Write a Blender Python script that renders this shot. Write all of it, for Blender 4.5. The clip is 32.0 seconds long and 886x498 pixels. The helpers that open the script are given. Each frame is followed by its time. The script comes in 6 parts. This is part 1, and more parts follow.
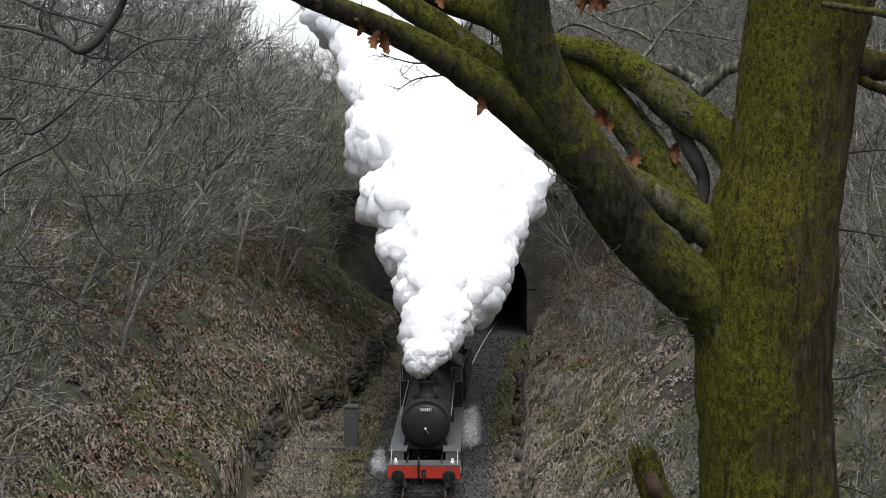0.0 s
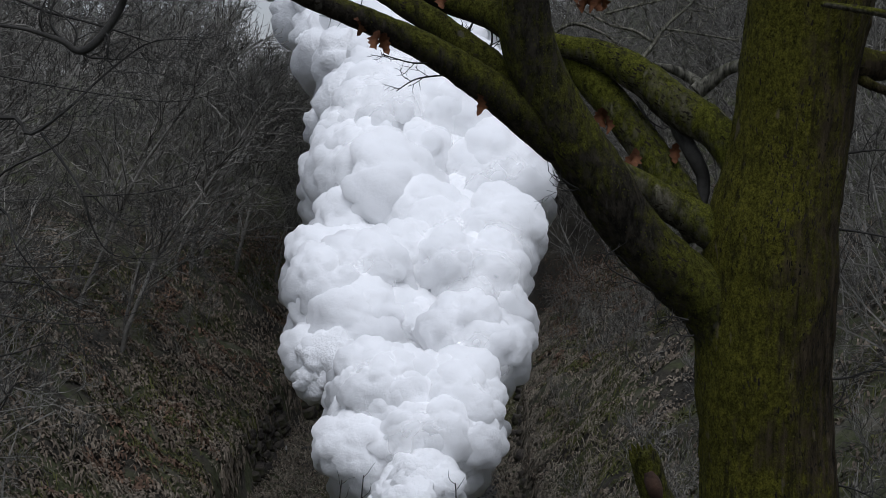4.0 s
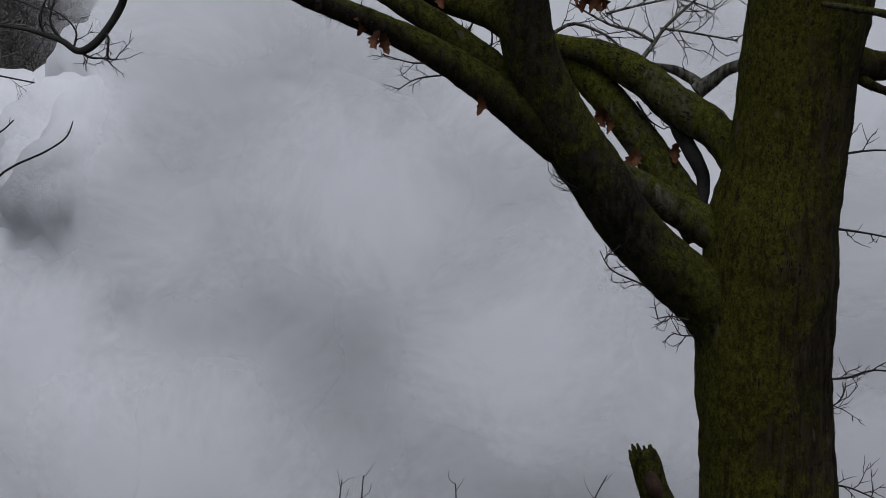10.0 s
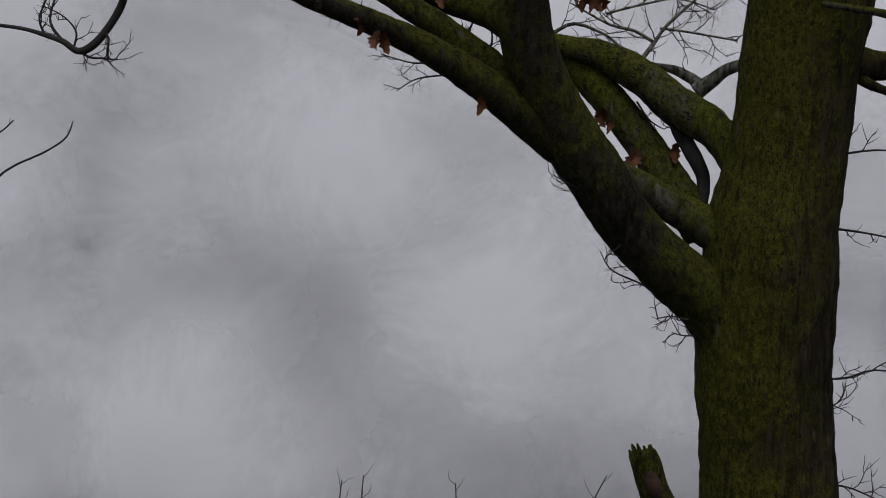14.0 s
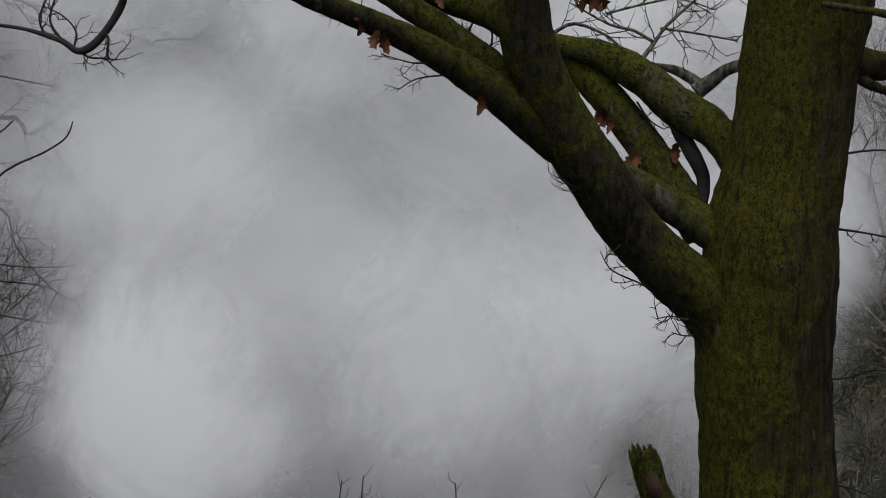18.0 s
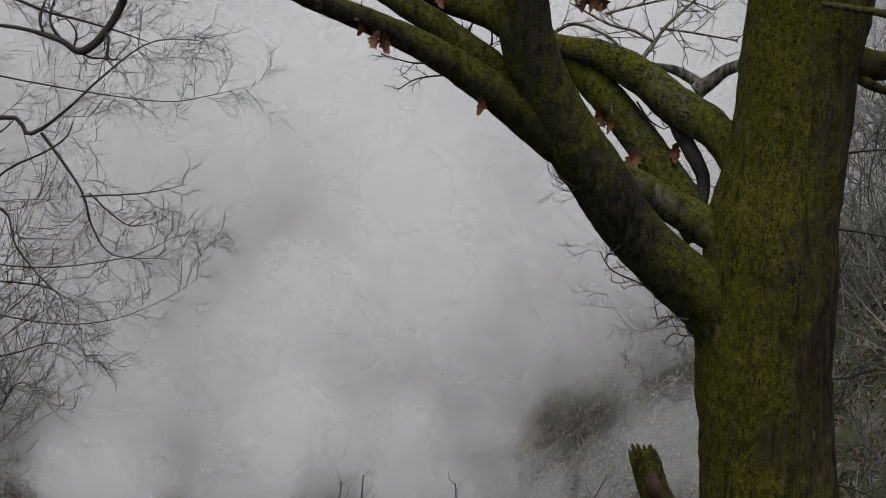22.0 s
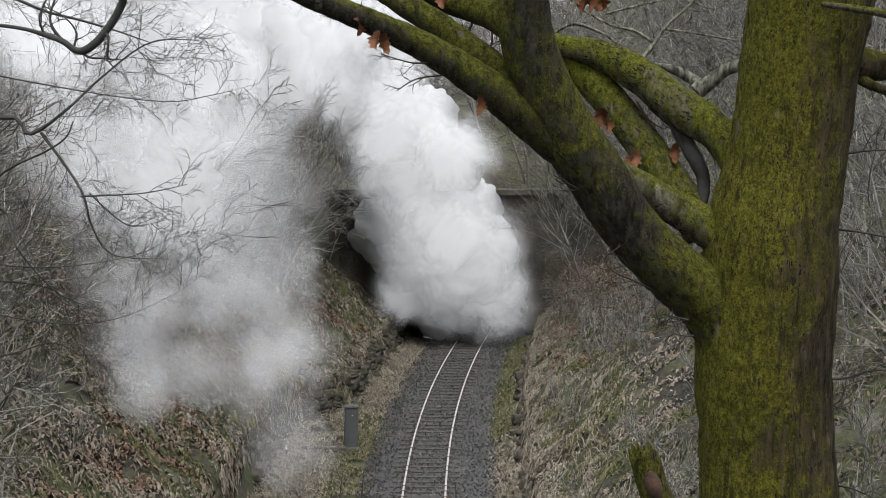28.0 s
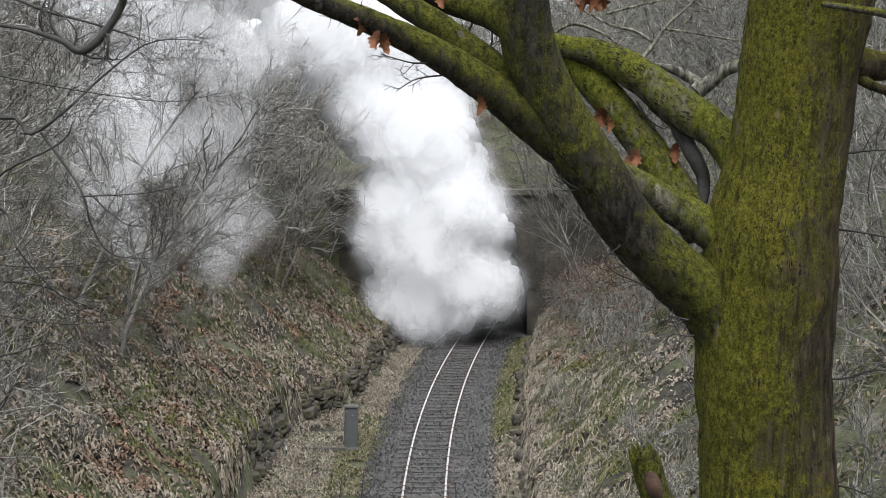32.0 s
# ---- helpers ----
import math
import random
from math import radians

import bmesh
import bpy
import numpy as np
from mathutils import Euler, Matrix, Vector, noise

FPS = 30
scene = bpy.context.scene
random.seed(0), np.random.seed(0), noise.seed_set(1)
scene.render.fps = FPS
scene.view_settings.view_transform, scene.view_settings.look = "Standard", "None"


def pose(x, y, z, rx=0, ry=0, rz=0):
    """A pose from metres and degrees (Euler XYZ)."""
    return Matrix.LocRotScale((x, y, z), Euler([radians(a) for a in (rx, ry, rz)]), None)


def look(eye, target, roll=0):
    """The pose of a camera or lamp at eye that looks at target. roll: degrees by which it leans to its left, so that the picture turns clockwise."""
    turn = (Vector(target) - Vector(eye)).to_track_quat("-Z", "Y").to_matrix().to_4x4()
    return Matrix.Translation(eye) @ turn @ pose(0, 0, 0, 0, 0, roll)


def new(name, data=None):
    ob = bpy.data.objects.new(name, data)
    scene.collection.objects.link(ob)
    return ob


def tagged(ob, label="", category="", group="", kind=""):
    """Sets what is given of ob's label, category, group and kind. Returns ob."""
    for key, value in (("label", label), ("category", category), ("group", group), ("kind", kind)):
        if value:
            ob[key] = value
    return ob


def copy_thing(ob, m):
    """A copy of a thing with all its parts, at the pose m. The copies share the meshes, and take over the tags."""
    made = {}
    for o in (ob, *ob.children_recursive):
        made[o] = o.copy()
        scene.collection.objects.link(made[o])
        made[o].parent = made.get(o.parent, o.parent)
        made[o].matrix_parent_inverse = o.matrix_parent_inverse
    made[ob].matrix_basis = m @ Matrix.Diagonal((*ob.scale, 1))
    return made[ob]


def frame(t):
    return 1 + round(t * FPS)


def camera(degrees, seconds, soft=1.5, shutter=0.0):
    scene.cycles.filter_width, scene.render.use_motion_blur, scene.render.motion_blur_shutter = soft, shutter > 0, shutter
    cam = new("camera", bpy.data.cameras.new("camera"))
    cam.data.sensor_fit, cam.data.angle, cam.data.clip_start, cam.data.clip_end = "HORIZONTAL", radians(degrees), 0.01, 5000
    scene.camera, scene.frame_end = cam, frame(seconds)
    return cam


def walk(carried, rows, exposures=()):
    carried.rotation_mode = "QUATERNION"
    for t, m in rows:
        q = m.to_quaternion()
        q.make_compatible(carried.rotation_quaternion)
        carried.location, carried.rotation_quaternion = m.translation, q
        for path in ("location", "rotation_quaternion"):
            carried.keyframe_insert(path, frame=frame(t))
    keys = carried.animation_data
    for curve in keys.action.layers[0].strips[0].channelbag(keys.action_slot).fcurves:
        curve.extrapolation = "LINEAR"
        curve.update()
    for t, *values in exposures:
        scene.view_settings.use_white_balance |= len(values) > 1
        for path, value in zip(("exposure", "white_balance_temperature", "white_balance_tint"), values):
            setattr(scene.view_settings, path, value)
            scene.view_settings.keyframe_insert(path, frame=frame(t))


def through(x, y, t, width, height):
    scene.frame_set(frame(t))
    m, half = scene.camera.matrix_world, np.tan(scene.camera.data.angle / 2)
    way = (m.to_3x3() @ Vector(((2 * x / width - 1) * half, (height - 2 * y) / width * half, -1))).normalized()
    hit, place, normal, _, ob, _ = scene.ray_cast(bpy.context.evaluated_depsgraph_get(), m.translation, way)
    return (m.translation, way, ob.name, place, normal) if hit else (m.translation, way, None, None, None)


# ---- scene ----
cam = camera(32.4, 32.0, soft=0.75)
EYE = (0.0, 0.0, 14.4)
VIEW = look(EYE, (0.0, 10.0, 14.4 - 10.0 * 294 / 2700))
EXPOSURE = [(0.0, 0.72, 6250, 10), (1.0, 0.58, 6200, 10), (2.0, 0.28, 6100, 10), (3.0, -0.1, 5950, 11), (4.3, -0.6, 5800, 12), (5.5, -1.0, 5750, 13), (6.0, -1.05, 5800, 13), (8.0, -1.2, 5800, 13), (9.0, -1.15, 5850, 13),
            (12.0, -0.95, 6000, 15), (15.0, -0.95, 6170, 15), (19.0, -0.4, 6300, 11), (21.5, -0.12, 6400, 12), (24.0, 0.1, 6400, 11), (26.0, 0.45, 6350, 10), (28.0, 1.05, 6300, 10), (30.0, 1.25, 6250, 10), (32.0, 1.38, 6200, 10)]
walk(cam, [(0.0, VIEW), (32.0, VIEW)], EXPOSURE)
scene.cycles.transparent_max_bounces = 160

# overcast winter daylight
world = bpy.data.worlds.new("sky")
scene.world = world
world.use_nodes = True
wn = world.node_tree
sky = wn.nodes.new("ShaderNodeTexSky")
sky.sky_type, sky.sun_disc = "NISHITA", False
sky.sun_elevation, sky.sun_rotation = radians(72), radians(175)
sky.air_density, sky.dust_density = 1.0, 1.0
grey = wn.nodes.new("ShaderNodeHueSaturation")
grey.inputs["Saturation"].default_value = 0.22
wn.links.new(sky.outputs[0], grey.inputs["Color"])
wn.links.new(grey.outputs[0], wn.nodes["Background"].inputs["Color"])
wn.nodes["Background"].inputs["Strength"].default_value = 0.12
sun = new("sun", bpy.data.lights.new("sun", "SUN"))
sun.data.energy, sun.data.angle, sun.data.color = 2.6, radians(50), (1.0, 0.98, 0.96)
sun.matrix_world = look((0, 0, 60), (-4, 19, 0))


# ---- materials ----
def nodes_of(name):
    m = bpy.data.materials.new(name)
    m.use_nodes = True
    return m, m.node_tree, m.node_tree.nodes["Principled BSDF"]


def link(nt, a, b):
    nt.links.new(a, b)


def noise_node(nt, scale, detail=5.0, rough=0.6, stretch=(1, 1, 1), space="Object"):
    tc = nt.nodes.new("ShaderNodeTexCoord")
    mp = nt.nodes.new("ShaderNodeMapping")
    mp.inputs["Scale"].default_value = stretch
    nz = nt.nodes.new("ShaderNodeTexNoise")
    nz.inputs["Scale"].default_value, nz.inputs["Detail"].default_value = scale, detail
    nz.inputs["Roughness"].default_value = rough
    link(nt, tc.outputs[space], mp.inputs["Vector"])
    link(nt, mp.outputs[0], nz.inputs["Vector"])
    return nz.outputs["Fac"]


def ramp(nt, fac, stops):
    r = nt.nodes.new("ShaderNodeValToRGB")
    e = r.color_ramp.elements
    e[0].position, e[0].color = stops[0][0], (*stops[0][1], 1)
    e[1].position, e[1].color = stops[-1][0], (*stops[-1][1], 1)
    for p, c in stops[1:-1]:
        n = e.new(p)
        n.color = (*c, 1)
    link(nt, fac, r.inputs[0])
    return r.outputs[0]


def mix(nt, fac, a, b, kind="MIX"):
    m = nt.nodes.new("ShaderNodeMix")
    m.data_type, m.blend_type = "RGBA", kind
    for socket, v in ((m.inputs[0], fac), (m.inputs[6], a), (m.inputs[7], b)):
        if isinstance(v, (int, float)):
            socket.default_value = v
        elif isinstance(v, tuple):
            socket.default_value = (*v, 1)
        else:
            link(nt, v, socket)
    return m.outputs[2]


def bump(nt, bsdf, height, strength, distance):
    b = nt.nodes.new("ShaderNodeBump")
    b.inputs["Strength"].default_value, b.inputs["Distance"].default_value = strength, distance
    link(nt, height, b.inputs["Height"])
    link(nt, b.outputs[0], bsdf.inputs["Normal"])


COLOUR_SCALE = 0.66  # one scale darkens all mottled colours against the bright steam


def mottled(name, stops, scale, fine, rough=0.9, relief=0.4, depth=0.02, metal=0.0, stretch=(1, 1, 1), island=0.0, space="Object"):
    """A surface whose colour runs through stops by a coarse noise, with a finer grain, relief and, if asked, a tint of each piece."""
    stops = [(p, tuple(q * COLOUR_SCALE for q in c)) for p, c in stops]
    m, nt, b = nodes_of(name)
    coarse = noise_node(nt, scale, 4, 0.6, stretch, space)
    grain = noise_node(nt, fine, 6, 0.65, stretch, space)
    col = ramp(nt, coarse, stops)
    col = mix(nt, 0.55, col, ramp(nt, grain, [(0.3, (0.35, 0.35, 0.35)), (0.7, (1.35, 1.35, 1.35))]), "MULTIPLY")
    if island:
        g = nt.nodes.new("ShaderNodeNewGeometry")
        col = mix(nt, island, col, ramp(nt, g.outputs["Random Per Island"], [(0.0, (0.35, 0.33, 0.3)), (1.0, (1.7, 1.65, 1.6))]), "MULTIPLY")
    link(nt, col, b.inputs["Base Color"])
    b.inputs["Roughness"].default_value, b.inputs["Metallic"].default_value = rough, metal
    b.inputs["Specular IOR Level"].default_value = 0.3
    bump(nt, b, grain, relief, depth)
    return m


def mossy(name, bark, moss, amount, scale, climb=0.12, long=0.16):
    """Fissured bark under moss, which is thicker, and so paints lighter, on the upper and left, lit sides."""
    m, nt, b = nodes_of(name)
    patches = noise_node(nt, 1.7, 6, 0.72)
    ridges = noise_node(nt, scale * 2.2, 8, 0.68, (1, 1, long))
    crack_shade = ramp(nt, noise_node(nt, scale * 1.5, 7, 0.7, (1, 1, long)), [(0.36, (0.3, 0.3, 0.3)), (0.46, (1, 1, 1))])
    fine = noise_node(nt, scale * 9, 6, 0.8)
    tufts = noise_node(nt, scale * 3.2, 6, 0.75, (1, 1, 0.7))
    # hollows dark, ridges and tuft tips pale: the relief's shade put into the colour
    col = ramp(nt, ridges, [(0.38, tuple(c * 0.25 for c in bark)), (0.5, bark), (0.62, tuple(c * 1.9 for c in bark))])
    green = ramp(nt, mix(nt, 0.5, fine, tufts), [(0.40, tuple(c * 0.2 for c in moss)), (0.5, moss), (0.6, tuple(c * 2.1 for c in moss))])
    g = nt.nodes.new("ShaderNodeNewGeometry")
    xyz = nt.nodes.new("ShaderNodeSeparateXYZ")
    link(nt, g.outputs["Normal"], xyz.inputs[0])
    # moss faces up and to -x, so the lit sides are lighter in colour
    up = nt.nodes.new("ShaderNodeMath")
    up.operation = "MULTIPLY_ADD"
    up.inputs[1].default_value = -climb
    link(nt, xyz.outputs["Z"], up.inputs[0])
    mossy_lit_side = nt.nodes.new("ShaderNodeMath")
    mossy_lit_side.operation = "MULTIPLY_ADD"
    mossy_lit_side.inputs[1].default_value = 0.12
    link(nt, xyz.outputs["X"], mossy_lit_side.inputs[0])
    link(nt, mix(nt, 0.3, patches, ridges), mossy_lit_side.inputs[2])
    link(nt, mossy_lit_side.outputs[0], up.inputs[2])
    mask = ramp(nt, up.outputs[0], [(amount - 0.06, (1, 1, 1)), (amount + 0.07, (0, 0, 0))])
    col = mix(nt, mask, col, green)
    # shade in the cracks, painted over bark and moss alike
    col = mix(nt, crack_shade, tuple(c * 0.25 for c in bark), col)
    fl = ramp(nt, noise_node(nt, 11, 3, 0.5, (1, 1, 0.35)), [(0.67, (0, 0, 0)), (0.72, (0.7, 0.7, 0.7))])
    col = mix(nt, fl, col, tuple(c * 2.6 + 0.03 for c in bark))
    link(nt, col, b.inputs["Base Color"])
    b.inputs["Roughness"].default_value = 0.95
    b.inputs["Specular IOR Level"].default_value = 0.12
    bump(nt, b, mix(nt, 0.5, ridges, mix(nt, 0.4, fine, tufts)), 1.0, 0.05)
    return m


def paint(name, colour, rough, metal=0.0, dirt=0.35):
    m, nt, b = nodes_of(name)
    n = noise_node(nt, 3.0, 6, 0.65)
    col = mix(nt, dirt, colour, ramp(nt, n, [(0.3, tuple(c * 0.3 + 0.01 for c in colour)), (0.75, tuple(min(1, c * 1.5 + 0.02) for c in colour))]))
    link(nt, col, b.inputs["Base Color"])
    b.inputs["Metallic"].default_value = metal
    link(nt, ramp(nt, n, [(0.2, (rough * 0.7,) * 3), (0.8, (min(1, rough * 1.4),) * 3)]), b.inputs["Roughness"])
    bump(nt, b, noise_node(nt, 25, 4), 0.12, 0.005)
    return m


def vapour(name, low, high, grain, through=0.4, white=0.96, relief_depth=0.45, ragged=0.9):
    """Steam: scatters white light, or grey where a lower white paints shade into it. high is its thickness at a puff's
    middle, low at its rim; 1 and 1 is dense.
    """
    m = bpy.data.materials.new(name)
    m.use_nodes = True
    nt = m.node_tree
    nt.nodes.remove(nt.nodes["Principled BSDF"])
    out = nt.nodes["Material Output"]
    d = nt.nodes.new("ShaderNodeBsdfDiffuse")
    tr = nt.nodes.new("ShaderNodeBsdfTranslucent")
    for n in (d, tr):
        n.inputs["Color"].default_value = (white, white, white, 1)
    body = nt.nodes.new("ShaderNodeMixShader")
    body.inputs[0].default_value = through
    link(nt, d.outputs[0], body.inputs[1])
    link(nt, tr.outputs[0], body.inputs[2])
    if high >= 1:
        # fine curls of dense steam
        curl = nt.nodes.new("ShaderNodeTexNoise")
        curl.inputs["Scale"].default_value, curl.inputs["Detail"].default_value, curl.inputs["Roughness"].default_value = 5.0, 6, 0.6
        at = nt.nodes.new("ShaderNodeTexCoord")
        link(nt, at.outputs["Object"], curl.inputs["Vector"])
        relief = nt.nodes.new("ShaderNodeBump")
        relief.inputs["Strength"].default_value, relief.inputs["Distance"].default_value = relief_depth, 0.2
        link(nt, curl.outputs["Fac"], relief.inputs["Height"])
        link(nt, relief.outputs[0], d.inputs["Normal"])
        link(nt, relief.outputs[0], tr.inputs["Normal"])
        link(nt, body.outputs[0], out.inputs["Surface"])
        return m
    tc = nt.nodes.new("ShaderNodeTexCoord")
    flat = nt.nodes.new("ShaderNodeVectorMath")
    flat.operation = "MULTIPLY"
    flat.inputs[1].default_value = (1, 0, 1)
    link(nt, tc.outputs["Object"], flat.inputs[0])
    far = nt.nodes.new("ShaderNodeVectorMath")
    far.operation = "LENGTH"
    link(nt, flat.outputs[0], far.inputs[0])
    # wisps: thickness falls off from the puff's core, broken by turbulence
    info = nt.nodes.new("ShaderNodeObjectInfo")
    shift = nt.nodes.new("ShaderNodeVectorMath")
    shift.operation = "MULTIPLY_ADD"
    shift.inputs[1].default_value = (1, 1, 1)
    link(nt, tc.outputs["Object"], shift.inputs[0])
    spread = nt.nodes.new("ShaderNodeMath")
    spread.operation = "MULTIPLY"
    spread.inputs[1].default_value = 40.0
    link(nt, info.outputs["Random"], spread.inputs[0])
    link(nt, spread.outputs[0], shift.inputs[2])
    nz = nt.nodes.new("ShaderNodeTexNoise")
    nz.inputs["Scale"].default_value, nz.inputs["Detail"].default_value, nz.inputs["Roughness"].default_value = grain, 7, 0.6
    nz.inputs["Distortion"].default_value = 0.6
    link(nt, shift.outputs[0], nz.inputs["Vector"])
    push = nt.nodes.new("ShaderNodeMath")
    push.operation = "MULTIPLY_ADD"
    push.inputs[1].default_value, push.inputs[2].default_value = ragged, -0.5 * ragged
    link(nt, nz.outputs["Fac"], push.inputs[0])
    dist = nt.nodes.new("ShaderNodeMath")
    dist.operation = "ADD"
    link(nt, far.outputs["Value"], dist.inputs[0])
    link(nt, push.outputs[0], dist.inputs[1])
    fall = nt.nodes.new("ShaderNodeMapRange")
    fall.interpolation_type = "SMOOTHSTEP"
    fall.inputs[1].default_value, fall.inputs[2].default_value = 0.08, 0.84
    fall.inputs[3].default_value, fall.inputs[4].default_value = high, low
    link(nt, dist.outputs[0], fall.inputs[0])
    rim = nt.nodes.new("ShaderNodeMapRange")
    rim.interpolation_type = "SMOOTHSTEP"
    rim.inputs[1].default_value, rim.inputs[2].default_value, rim.inputs[3].default_value, rim.inputs[4].default_value = 0.4, 0.97, 1, 0
    link(nt, far.outputs["Value"], rim.inputs[0])
    amount = nt.nodes.new("ShaderNodeMath")
    amount.operation = "MULTIPLY"
    link(nt, fall.outputs[0], amount.inputs[0])
    link(nt, rim.outputs[0], amount.inputs[1])
    clear = nt.nodes.new("ShaderNodeBsdfTransparent")
    whole = nt.nodes.new("ShaderNodeMixShader")
    link(nt, amount.outputs[0], whole.inputs[0])
    link(nt, clear.outputs[0], whole.inputs[1])
    link(nt, body.outputs[0], whole.inputs[2])
    link(nt, whole.outputs[0], out.inputs["Surface"])
    return m


STEAM = vapour("dense_steam", 1, 1, 1.5, 0.12)
SWELL = vapour("smooth_dense_steam", 1, 1, 1.5, 0.12, 0.96, 0.2)
MIST = vapour("thinning_steam", 0.0, 0.7, 1.1, 0.3, 0.93, ragged=1.2)
# drift and veil: base colours greyed to paint in dimmer light
DRIFT = vapour("shaded_drifting_steam", 0.0, 0.43, 1.6, 0.4, 0.72, ragged=1.4)
VEIL = vapour("shaded_thin_steam", 0.0, 0.2, 1.8, 0.4, 0.56, ragged=2.0)
# the tunnel steam's own shade is greyed into its base colour
SHADED_CORE = vapour("tunnel_steam", 1, 1, 1.5, 0.45, 0.66, 0.05)
GROUND = mottled("leaf_litter_soil", [(0.3, (0.028, 0.025, 0.019)), (0.45, (0.07, 0.062, 0.046)), (0.55, (0.08, 0.09, 0.036)), (0.7, (0.15, 0.135, 0.105))], 0.45, 5.0, 0.95, 0.9, 0.08)
BALLAST = mottled("dark_ballast", [(0.3, (0.06, 0.06, 0.06)), (0.7, (0.11, 0.108, 0.105))], 0.6, 16.0, 0.9, 1.0, 0.05)
STONES = mottled("ballast_stones", [(0.3, (0.07, 0.07, 0.069)), (0.7, (0.17, 0.166, 0.16))], 0.8, 9.0, 0.9, 0.5, 0.02, island=0.8)
RAIL = mottled("polished_rail_head", [(0.3, (0.75, 0.74, 0.72)), (0.7, (0.9, 0.9, 0.89))], 2, 30, 0.35, 0.05, 0.001, metal=0.5)
RUST = mottled("rusty_rail_side", [(0.3, (0.05, 0.03, 0.02)), (0.7, (0.12, 0.07, 0.045))], 4, 30, 0.9)
TIMBER = mottled("weathered_sleeper", [(0.3, (0.045, 0.043, 0.04)), (0.7, (0.12, 0.115, 0.105))], 3, 14, 0.9, 0.6, 0.01, stretch=(0.3, 2, 2))
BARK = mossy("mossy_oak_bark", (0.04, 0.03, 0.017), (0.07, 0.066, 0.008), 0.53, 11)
# darker bark, bare below: the limbs' shaded undersides put into the colour
LIMB_BARK = mossy("half_mossy_shaded_bark", (0.026, 0.022, 0.016), (0.058, 0.058, 0.008), 0.52, 11, 0.2, 0.4)
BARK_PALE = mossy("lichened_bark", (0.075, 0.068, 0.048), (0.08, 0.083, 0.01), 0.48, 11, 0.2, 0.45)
LICHEN = mossy("pale_lichen", (0.2, 0.19, 0.15), (0.1, 0.1, 0.05), 0.34, 14)
TWIG = mottled("twig_bark", [(0.3, (0.03, 0.028, 0.025)), (0.7, (0.085, 0.08, 0.07))], 3, 30, 0.9)
WOOD = mottled("bare_wood", [(0.3, (0.12, 0.118, 0.108)), (0.5, (0.235, 0.23, 0.208)), (0.75, (0.40, 0.39, 0.355))], 0.25, 8, 0.9, island=1.0)
STONE = mottled("sooty_stone", [(0.3, (0.05, 0.045, 0.038)), (0.55, (0.11, 0.10, 0.08)), (0.75, (0.19, 0.165, 0.125))], 0.7, 6, 0.95, 0.7, 0.04)
ROCK = mottled("mossy_rock", [(0.3, (0.03, 0.027, 0.022)), (0.5, (0.085, 0.072, 0.057)), (0.66, (0.075, 0.078, 0.035)), (0.8, (0.17, 0.145, 0.115))], 0.9, 5, 0.9, 0.9, 0.06)
BLACK = paint("black_enamel", (0.009, 0.01, 0.01), 0.3)
SMOKEBOX = paint("matt_black", (0.003, 0.003, 0.003), 0.72, dirt=0.15)
GREYGREEN = paint("worn_grey_green", (0.085, 0.1, 0.095), 0.4)
RED = paint("red_bufferbeam", (0.42, 0.03, 0.014), 0.45, dirt=0.2)
STEEL = paint("bright_steel", (0.55, 0.55, 0.53), 0.35, 0.8)
PLATE = paint("footplate_steel", (0.11, 0.115, 0.112), 0.4, 0.3)
WHITE = paint("white_paint", (0.75, 0.75, 0.72), 0.5, dirt=0.15)
GLASS = paint("dark_cab_glass", (0.02, 0.022, 0.024), 0.08)
CABINET = paint("weathered_concrete", (0.075, 0.078, 0.076), 0.8)
OAKLEAF = mottled("dead_oak_leaf", [(0.3, (0.09, 0.03, 0.01)), (0.7, (0.22, 0.085, 0.03))], 6, 40, 0.8)
STRAW = mottled("dead_bracken", [(0.3, (0.19, 0.165, 0.125)), (0.7, (0.35, 0.315, 0.25))], 0.5, 8, 0.9, island=0.65)
LITTER = mottled("fallen_leaves", [(0.3, (0.16, 0.125, 0.092)), (0.6, (0.27, 0.23, 0.18)), (0.8, (0.39, 0.345, 0.285))], 0.35, 8, 0.9, island=0.65)
GRASS = mottled("winter_grass", [(0.3, (0.06, 0.068, 0.018)), (0.7, (0.155, 0.16, 0.05))], 0.6, 8, 0.9, island=0.7)
# grey base colour paints the shade in the tunnel's soft steam
VAPOUR_DENSE = vapour("shaded_soft_steam", 0.0, 0.72, 1.4, 0.45, 0.68, ragged=1.4)
FLUFF = vapour("soft_plume_steam", 0.0, 0.6, 1.6, 0.15, 0.96, ragged=1.1)
ROTTEN = mottled("rotten_wood", [(0.3, (0.03, 0.017, 0.011)), (0.7, (0.12, 0.065, 0.04))], 9, 40, 0.95, 0.8, 0.01)
MOSS = mottled("moss_tufts", [(0.3, (0.05, 0.05, 0.004)), (0.55, (0.105, 0.107, 0.01)), (0.75, (0.14, 0.145, 0.016))], 2.5, 60, 0.95, 0.3, 0.004, island=0.7)
FLAKES = mottled("bark_flakes", [(0.3, (0.02, 0.016, 0.01)), (0.55, (0.045, 0.036, 0.022)), (0.75, (0.08, 0.068, 0.045))], 3, 50, 0.95, 0.4, 0.004, island=0.9)
# haze greyed in its base colour, in place of dimmer light
HAZE = vapour("shaded_hazy_steam", 0.0, 0.34, 1.8, 0.4, 0.58, ragged=1.5)
DEADLEAF = mottled("clinging_dead_leaves", [(0.3, (0.11, 0.068, 0.045)), (0.7, (0.26, 0.175, 0.12))], 2, 20, 0.9, island=0.8)


